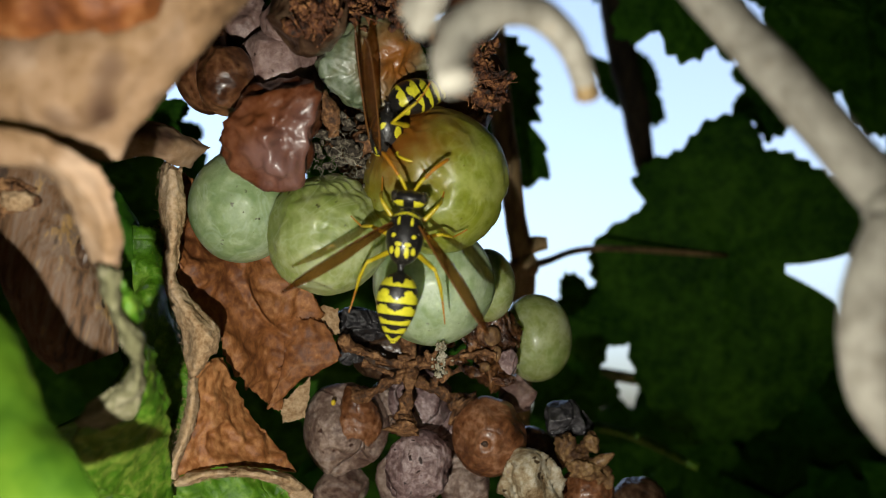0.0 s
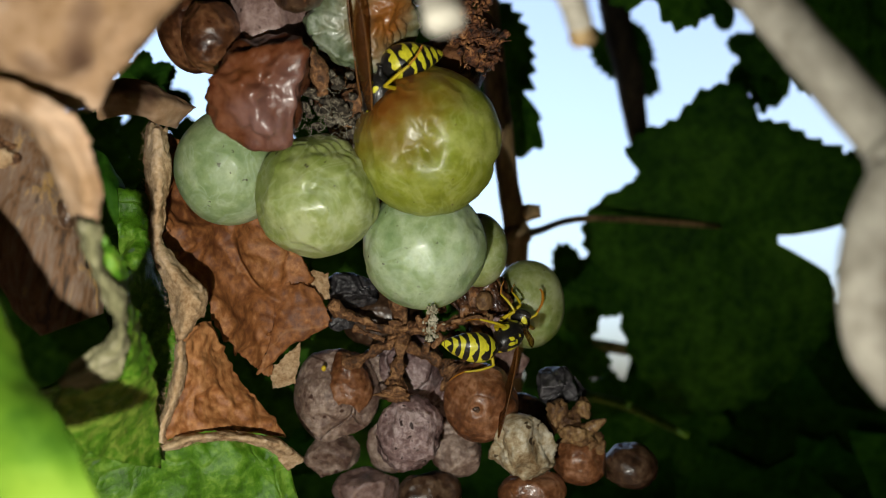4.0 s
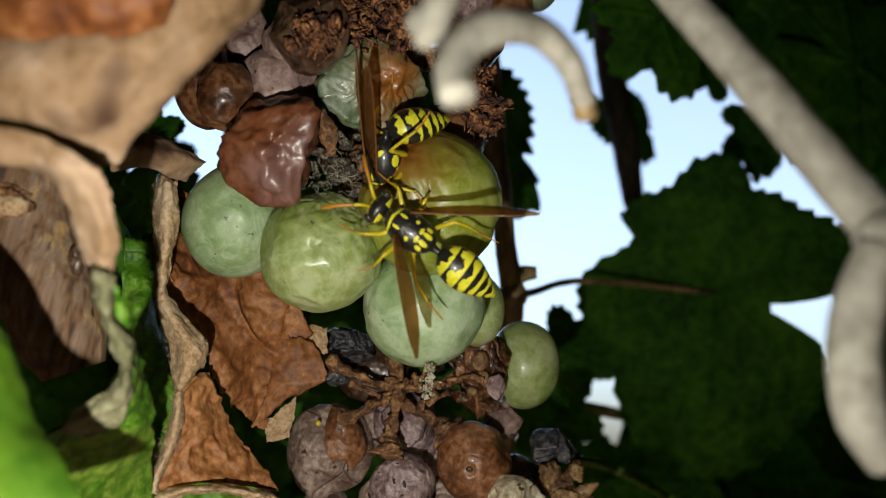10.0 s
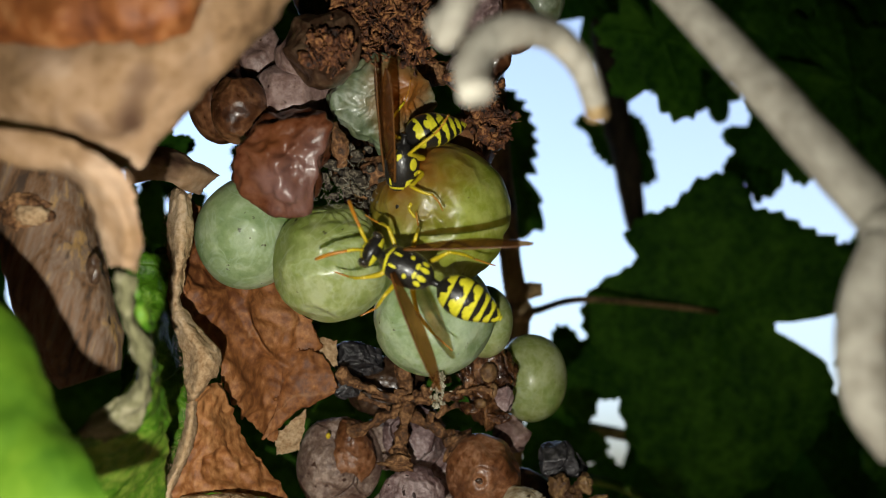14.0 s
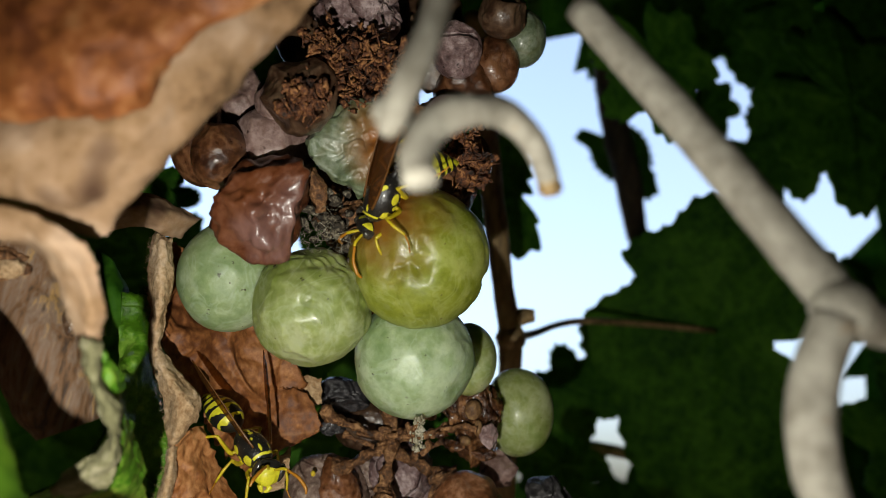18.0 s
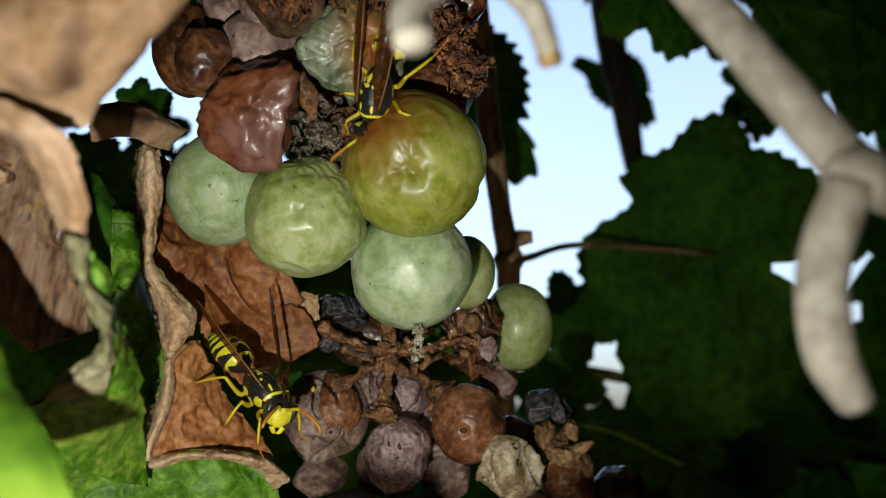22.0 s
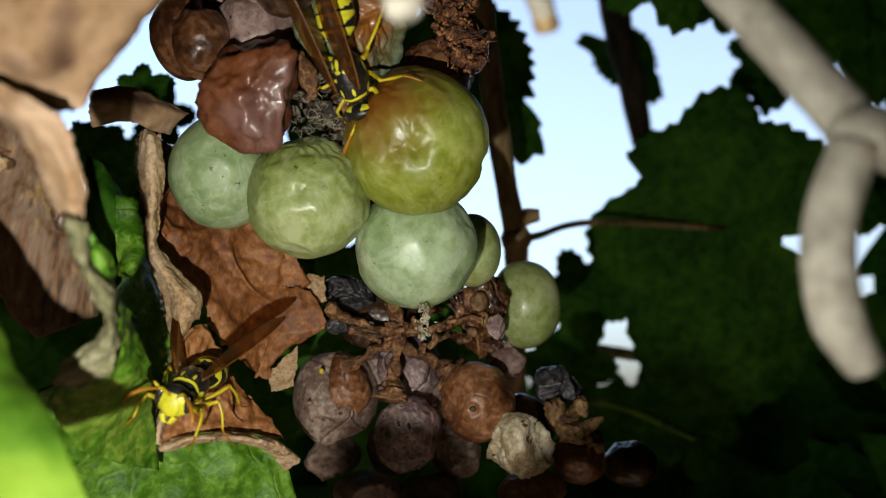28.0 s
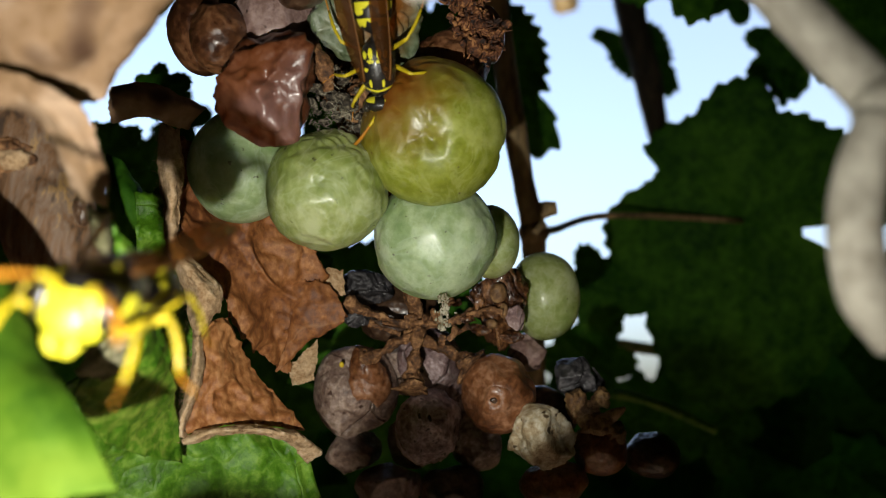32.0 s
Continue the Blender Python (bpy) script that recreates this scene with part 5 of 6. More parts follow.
back_leaf((106.4, 330.0, -85.7), 26, (0.2, 0.1, -0.8), (0.1, -1, 0.2), 36.0, sinus=False)
back_leaf((141.0, 330.0, 69.4), 22, (-0.6, 0.1, -0.5), (0.1, -1, 0.2), 32.0, sinus=False)
# filler leaf, added to keep the gap behind the stalks dark
back_leaf((-2.5, 142.0, -20.4), 15, (0.3, 0.1, -0.8), (0.1, -1, 0.2), 45.0, sinus=False)
back_leaf((97.2, 400.0, -95.2), 36, (0.1, 0.1, -0.9), (0.1, -1, 0.3), 16.0)
back_leaf((129.4, 430.0, -136.5), 62, (-0.4, 0.1, 0.2), (0.1, -1, 0.3), 8.0)
back_leaf((227.7, 480.0, -142.0), 100, (0.3, 0.1, 0.7), (0.1, -1, 0.3), 9.0)
back_leaf((185.2, 330.0, 12.2), 24, (-0.9, 0.1, 0.1), (0.1, -1, 0.3), 17.0)
back_leaf((145.0, 280.0, 103.5), 46, (0.3, 0.1, -0.9), (0.1, -1, 0.2), 24.0)
back_leaf((118.4, 300.0, 128.2), 36, (0.3, 0.1, -0.9), (0.1, -1, 0.2), 25.0)
back_leaf((130.9, 420.0, -80.2), 36, (0.1, 0.1, -0.9), (0.1, -1, 0.2), 29.0)
back_leaf((-38.4, 150.0, -21.6), 26, (0.3, 0.1, -0.9), (0.1, -1, 0.2), 39.0, sinus=False)
back_leaf((236.9, 600.0, -155.8), 95, (0.1, 0.1, -0.9), (0.1, -1, 0.2), 35.0, sinus=False)
back_leaf((151.8, 320.0, 10.0), 10, (-0.1, 0.1, 0.9), (0.1, -1, 0.2), 37.0)
back_leaf((146.1, 420.0, -98.4), 18, (0.1, 0.1, -0.9), (0.1, -1, 0.2), 34.0)
back_leaf((182.5, 420.0, -60.4), 17, (0.1, 0.1, -0.9), (0.1, -1, 0.2), 30.0)
back_leaf((-32.4, 200.0, 69.6), 30, (0.1, 0.1, -0.9), (0.0, -1, 0.2), 31.0, sinus=False)
back_leaf((-15.8, 200.0, 73.9), 28, (0.1, 0.1, -0.9), (0.0, -1, 0.2), 26.0, sinus=False)
back_leaf((-72.2, 165.0, 16.6), 10, (0.1, 0.1, -0.9), (0.1, -1, 0.2), 41.0, sinus=False)
back_leaf((-51.8, 140.0, 23.6), 6.5, (0.8, 0.1, 0.35), (0.1, -1, 0.2), 43.0, sinus=False)
back_leaf((-85.7, 240.0, 35.2), 12, (0.9, 0.1, 0.1), (0.1, -1, 0.2), 40.0)
back_leaf((-95.3, 240.0, 16.7), 20, (0.9, 0.1, 0.1), (0.1, -1, 0.2), 10.0)
back_leaf((-82.2, 230.0, 11.5), 31, (-0.2, 0.1, -0.9), (0.1, -1, 0.2), 11.0)
back_leaf((-30.2, 200.0, 45.7), 33, (0.1, 0.1, -0.9), (0.0, -1, 0.2), 12.0, sinus=False)
back_leaf((-22.9, 220.0, -31.7), 46, (0.1, 0.1, -0.9), (0.0, -1, 0.3), 13.0, sinus=False)
back_leaf((134.9, 250.0, 74.3), 44, (0.4, 0.1, -0.2), (0.0, -1, 0.3), 14.0)
back_leaf((-157.1, 300.0, -47.5), 100, (0.2, 0.1, -0.9), (0.0, -1, 0.2), 15.0)
back_leaf((70.3, 450.0, -181.9), 92, (0.2, 0.1, -0.9), (0.0, -1, 0.3), 18.0)
back_leaf((196.5, 480.0, -197.5), 105, (0.2, 0.1, 0.9), (0.0, -1, 0.3), 19.0)

# an unseen leaf below the lens, added to cast shade on the foot of the bunch
shade_leaf = thing("vine_leaf", (0, 0, 0), "unseen leaf added to shade the foot of the bunch", "leaf", m=facing((-6.6, 25.0, -30.0), (0.0, 0.1, 1), (0.1, -1, 0.2)))
part("blade", vine_leaf([(0, 10.4, 40), (50, 11, 40), (-48, 13.5, 40), (130, 8, 50), (-130, 8, 50)], 0.06, 30, 21.0, 0.05, 0.03), M_LEAF, shade_leaf)
part("vein", tube([(0, 0, 0.2), (0, 4, 0.1), (0, 8.5, -0.3)], [0.4, 0.3, 0.1], 8, 4), M_LIME, shade_leaf, "pale midrib")

# ---- unseen foliage round and behind the eye, added to hold back sky light ----
def sky_screen():
    rng = random.Random(11)
    verts, faces = [], []
    eye = BASE.translation
    for k in range(9000):
        while True:
            d = Vector((rng.gauss(0, 1), rng.gauss(0, 1), rng.gauss(0, 1))).normalized()
            q = BASE.to_3x3().inverted() @ d
            if d.z < -0.75 or (q.y > 0.45 and abs(q.x / q.y) < 0.66 and -0.3 < q.z / q.y < 0.44):
                continue
            break
        r = rng.uniform(0.42, 1.1)
        p = eye + d * r
        s = rng.uniform(0.05, 0.09)
        n_ = (d + Vector((rng.gauss(0, 0.5), rng.gauss(0, 0.5), rng.gauss(0, 0.5)))).normalized()
        x = n_.orthogonal().normalized()
        y = n_.cross(x)
        a0 = rng.uniform(0, 6.28)
        base = len(verts)
        verts.append(p)
        m = 14
        for j in range(m):
            a = a0 + 2 * math.pi * j / m
            rr = s * (1.0 if j % 2 else 0.72) * (0.8 + 0.3 * rng.random())
            verts.append(p + x * rr * math.cos(a) + y * rr * math.sin(a) - n_ * rr * 0.25)
        faces += [(base, base + 1 + j, base + 1 + (j + 1) % m) for j in range(m)]
    me = bpy.data.meshes.new("vine_foliage")
    me.from_pydata(verts, [], faces)
    me.materials.append(M_BACK)
    return tagged(new("vine_foliage", me), "unseen dark green foliage added to block sky light", "foliage", kind="stuff")


sky_screen()
# ---- wasps ----
def plain(name, colour, rough=0.35, coat=0.2, sss=0.0, second=None):
    return surface(name, [tuple(0.8 * c for c in colour), second or colour, tuple(min(1, 1.15 * c) for c in colour)], 500, rough, 0.25, 2600, sss, coat=coat)


M_BLACK = plain("wasp_black", (0.012, 0.011, 0.010), 0.35, 0.2)
M_YELLOW = plain("wasp_yellow", (0.68, 0.63, 0.03), 0.4, 0.15)
M_LEG = plain("wasp_leg_yellow", (0.52, 0.40, 0.012), 0.4, 0.15)
M_FOOT = plain("wasp_foot_orange", (0.42, 0.17, 0.012), 0.4, 0.15)
M_VEIN = plain("wing_vein_brown", (0.13, 0.05, 0.008), 0.4, 0.15)
M_EYE = plain("wasp_eye", (0.03, 0.026, 0.02), 0.15, 0.5)
M_WING = bpy.data.materials.new("amber_wing")
M_WING.use_nodes = True
_n, _l = M_WING.node_tree.nodes, M_WING.node_tree.links
_b = _n["Principled BSDF"]
_b.inputs["Base Color"].default_value, _b.inputs["Roughness"].default_value = (0.06, 0.026, 0.008, 1), 0.22
_t = _n.new("ShaderNodeBsdfTransparent")
_t.inputs["Color"].default_value = (0.85, 0.62, 0.35, 1)
_m = _n.new("ShaderNodeMixShader")
_z = _n.new("ShaderNodeTexNoise")
_z.inputs["Scale"].default_value = 700
_r = _n.new("ShaderNodeMapRange")
_r.inputs["To Min"].default_value, _r.inputs["To Max"].default_value = 0.34, 0.72
_l.new(_z.outputs["Fac"], _r.inputs["Value"])
_l.new(_r.outputs["Result"], _m.inputs[0])
_l.new(_b.outputs[0], _m.inputs[1])
_l.new(_t.outputs[0], _m.inputs[2])
_l.new(_m.outputs[0], _n["Material Output"].inputs["Surface"])


def paint(ob, rule, material):
    """Gives the faces that the rule picks (by their middle, mm) a second material."""
    ob.data.materials.append(material)
    for p in ob.data.polygons:
        if rule(p.center / MM):
            p.material_index = 1
    return ob


def spindle(profile, seg=72, steps=7, drop=0.0, squash=0.9):
    """A body of revolution along -y through (y, radius) stations, sagging by drop."""
    line = smooth_line([(0, y, r) for y, r in profile], steps)
    y0, y1 = profile[0][0], profile[-1][0]
    bm = bmesh.new()
    rings = []
    for p in line:
        f = (p.y - y0) / (y1 - y0)
        rings.append([bm.verts.new((max(p.z, 0.02) * math.sin(2 * math.pi * k / seg), p.y, squash * max(p.z, 0.02) * math.cos(2 * math.pi * k / seg) - drop * f * f)) for k in range(seg)])
    for a, b in zip(rings, rings[1:]):
        for k in range(seg):
            bm.faces.new((a[k], a[(k + 1) % seg], b[(k + 1) % seg], b[k]))
    bm.faces.new(rings[0])
    bm.faces.new(rings[-1])
    return bm


TERGITES = [-3.4, -4.9, -6.4, -7.5, -8.4, -9.2, -10.0]


WINGS, TAILS, HEADS = {}, {}, {}


def curl_pose(degrees):
    """The abdomen's pose on its wasp, curled down about the waist."""
    hinge = Vector((0, -3.2, 0)) * MM
    return Matrix.Translation(hinge) @ pose(0, 0, 0, degrees, 0, 0) @ Matrix.Translation(-hinge)


def nod_pose(lift, turn):
    """The head's pose on its wasp, raised and turned to its left about the neck."""
    neck = Vector((0, 2.6, 0)) * MM
    return Matrix.Translation(neck) @ pose(0, 0, 0, lift, 0, turn) @ Matrix.Translation(-neck)


def wing_pose(s, spread, lift, roll=74):
    """A wing's pose on its wasp: side, degrees swung out from the body, raised, and rolled about its length."""
    return pose(1.25 * s * MM, 0.9 * MM, 1.25 * MM) @ pose(0, 0, 0, 0, 0, s * spread) @ pose(0, 0, 0, -lift, 0, 0) @ pose(0, 0, 0, 0, roll * s, 0)


def wasp(label, drop=1.6, spread=(34, 34), lift=(16, 16), roll=(74, 74), perch=(0, 0)):
    w = thing("wasp", (0, 0, 0), label, "wasp", "wasps on the grapes")
    w.scale = (1.06, 1.06, 1.06)
    th = part("thorax", ball((0, 0, 0), (1.75, 2.75, 1.75), 6, 0.06, 0, 0.5, 1.0), M_BLACK, w, "black thorax with yellow marks")

    def thorax_mark(c):
        def spot(px, py, rx, ry):
            return ((abs(c.x) - px) / rx) ** 2 + ((c.y - py) / ry) ** 2 < 1
        if c.z > 0.2:
            collar = abs(c.y - 2.0 + 0.22 * abs(c.x)) < 0.13 and abs(c.x) < 1.5
            return collar or spot(0.62, 1.15, 0.14, 0.42) or spot(0.95, -0.25, 0.22, 0.2) or spot(0.45, -1.05, 0.34, 0.2) or spot(0.42, -1.75, 0.24, 0.5) or spot(1.0, -1.6, 0.2, 0.35)
        return ((c.y - 1.15) / 0.5) ** 2 + ((c.z + 0.4) / 0.75) ** 2 < 1 or ((c.y + 0.9) / 0.6) ** 2 + ((c.z + 0.5) / 0.45) ** 2 < 1 or ((c.y - 0.1) / 0.3) ** 2 + ((c.z + 1.0) / 0.4) ** 2 < 1
    paint(th, thorax_mark, M_YELLOW)
    rng = random.Random(9)
    fuzz = bmesh.new()
    for _ in range(320):
        d = Vector((rng.gauss(0, 1), rng.gauss(0, 1), rng.gauss(0.3, 1))).normalized()
        q = Vector((d.x * 1.72, d.y * 2.7, d.z * 1.72))
        e = q + d * rng.uniform(0.1, 0.22) + Vector((rng.gauss(0, 0.05), rng.gauss(-0.05, 0.05), rng.gauss(0, 0.05)))
        tube([q, (q + e) / 2, e], [0.014, 0.011, 0.004], 3, 1, bm=fuzz)
    tagged(part("fuzz", fuzz, M_FLUFF, th, "short pale hairs"), kind="stuff")
    hd = part("head", ball((0, 3.55, -0.35), (1.75, 0.95, 1.55), 6, 0, 0, 0.5, 1.0, dents=(((0, -1, 0.1), 0.6, 0.2),)), M_BLACK, w, "black head with a yellow face")
    paint(hd, lambda c: c.y > 3.75 and c.z < 0.55 or (c.y < 3.2 and abs(c.z - 0.6) < 0.5 and abs(c.x) > 0.5), M_YELLOW)
    part("face", ball((0, 4.25, -0.7), (0.95, 0.42, 1.05), 4, 0.05, 0, 0.5, 2.0), M_YELLOW, hd, "yellow face plate")
    for s in (-1, 1):
        part("eye", ball((1.38 * s, 3.75, -0.1), (0.48, 0.62, 1.1), 4), M_EYE, hd, "glossy dark eye")
        part("mandible", tube([(0.6 * s, 4.3, -1.6), (0.35 * s, 4.45, -2.1), (0.05 * s, 4.4, -2.3)], [0.35, 0.25, 0.1], 8, 4), M_YELLOW, hd)
        an = part("antenna", tube([(0.4 * s, 4.35, 0.35), (0.9 * s, 5.1, 1.0), (1.25 * s, 5.5, 1.1)], [0.16, 0.18, 0.17], 8, 4), M_LEG, hd, "orange-yellow feeler")
        part("feeler_tip", tube([(1.25 * s, 5.5, 1.1), (2.2 * s, 6.7, 1.0), (3.0 * s, 7.6, 0.4), (3.2 * s, 7.9, -0.2)], [0.14, 0.19, 0.19, 0.12], 8, 5), M_FOOT, an)
    HEADS[w.name] = hd
    part("waist", spindle([(-2.4, 0.7), (-2.9, 0.38), (-3.4, 0.32), (-3.7, 0.5)], 24, 4), M_BLACK, w)
    ab = part("abdomen", spindle([(-3.4, 0.35), (-3.9, 1.15), (-4.8, 1.75), (-6.0, 1.95), (-7.2, 1.8), (-8.3, 1.38), (-9.3, 0.9), (-10.2, 0.2)], 120, 15, drop), M_BLACK, w, "black and yellow banded abdomen")

    def band(c):
        ang = math.atan2(abs(c.x), c.z + drop * ((c.y + 3.4) / 6.8) ** 2)
        for a, b in zip(TERGITES, TERGITES[1:]):
            if b <= c.y < a:
                f = (a - c.y) / (a - b)
                edge = 0.56 + 0.17 * math.cos(3.2 * ang) - (0.0 if a > -6 else 0.1) + 0.22 * noise.noise(Vector((abs(c.x) * 1.6, a * 2.3, c.z * 1.6)))
                spot = -7 < a < -4.5 and ((ang - 0.72) / 0.3) ** 2 + ((f - 0.36) / 0.24) ** 2 < 1
                return f > edge and f < 0.93 or spot
        return c.y < -10.0
    paint(ab, band, M_YELLOW)
    ab.matrix_basis = curl_pose(0)
    TAILS[w.name] = ab
    for s in (-1, 1):
        for (y, z, knee, ankle, toe) in ((1.7, -1.2, (2.7, 3.3, -0.7), (3.0, 4.6, -2.7), (3.2, 6.2, -3.2)), (0.2, -1.4, (3.3, 0.6, -0.4), (4.5, 0.9, -2.9), (5.8, 1.9, -3.3)), (-1.3, -1.3, (3.2, -2.9, 0.1), (4.2, -5.4, -2.5), (4.7, -7.6, -3.3))):
            up = perch[0] if s < 0 else perch[1]
            knee, ankle, toe = (knee[0], knee[1], knee[2] + 0.5 * up), (ankle[0] + 0.3 * up, ankle[1], ankle[2] + up), (toe[0] + 0.5 * up, toe[1], toe[2] + up)
            leg = part("leg", tube([(0.9 * s, y, z), (1.6 * s, y + 0.1 * knee[1], z - 0.15), (knee[0] * s, *knee[1:])], [0.26, 0.28, 0.18], 10, 5), M_LEG, w, "yellow leg")
            part("shin", tube([(knee[0] * s, *knee[1:]), ((knee[0] + ankle[0]) / 2 * s * 1.03, (knee[1] + ankle[1]) / 2, (knee[2] + ankle[2]) / 2 + 0.15), (ankle[0] * s, *ankle[1:])], [0.14, 0.18, 0.12], 8, 4), M_LEG, leg)
            part("foot", tube([(ankle[0] * s, *ankle[1:]), ((ankle[0] + toe[0]) / 2 * s, (ankle[1] + toe[1]) / 2, (ankle[2] + toe[2]) / 2 - 0.15), (toe[0] * s, *toe[1:])], [0.10, 0.08, 0.06], 8, 4), M_FOOT, leg, "orange foot")
    for i, s in enumerate((-1, 1)):
        bm = sheet([[(0, 0, 0), (0.25, 0, 0.05), (0.5, 0, 0)], [(-0.15, -2.5, 0.1), (0.5, -2.5, 0.3), (1.05, -2.5, 0.05)], [(-0.1, -6, 0.1), (0.7, -6, 0.4), (1.6, -6, 0.05)],
                    [(0.1, -9.5, 0.05), (0.75, -9.5, 0.3), (1.5, -9.5, 0.0)], [(0.5, -11.8, 0), (0.7, -12.0, 0.06), (0.9, -11.9, 0)]], 40, 12, 0.05, 0.08, 0.8, 0.0, 1.0 + s)
        wing = part("wing", bm, M_WING, w, "folded amber-brown wing")
        wing.matrix_basis = wing_pose(s, spread[i], lift[i], roll[i])
        WINGS[w.name, s] = wing
        vn = part("wing_vein", tube([(0, 0, 0.02), (-0.15, -2.5, 0.12), (-0.1, -6, 0.12), (0.1, -9.5, 0.07), (0.5, -11.8, 0)], [0.14, 0.11, 0.08, 0.06, 0.04], 6, 6), M_VEIN, wing, "brown front vein")
    return w


def stance(at, ahead, up):
    """A wasp's pose: where its thorax is (mm), which way its head points, which way its back faces."""
    y = Vector(ahead).normalized()
    z = Vector(up)
    z = (z - y * z.dot(y)).normalized()
    m = Matrix((y.cross(z), y, z)).transposed().to_4x4()
    m.translation = Vector(at) * MM
    return BASE @ m


wasp_a = wasp("yellow and black wasp feeding at the top of the gnawed grape", 1.0, (20, 16), (34, 30), perch=(1.8, 0.6))
wasp_b = wasp("yellow and black wasp walking over the grapes with spread wings", 1.2, (52, 34), (10, 12))


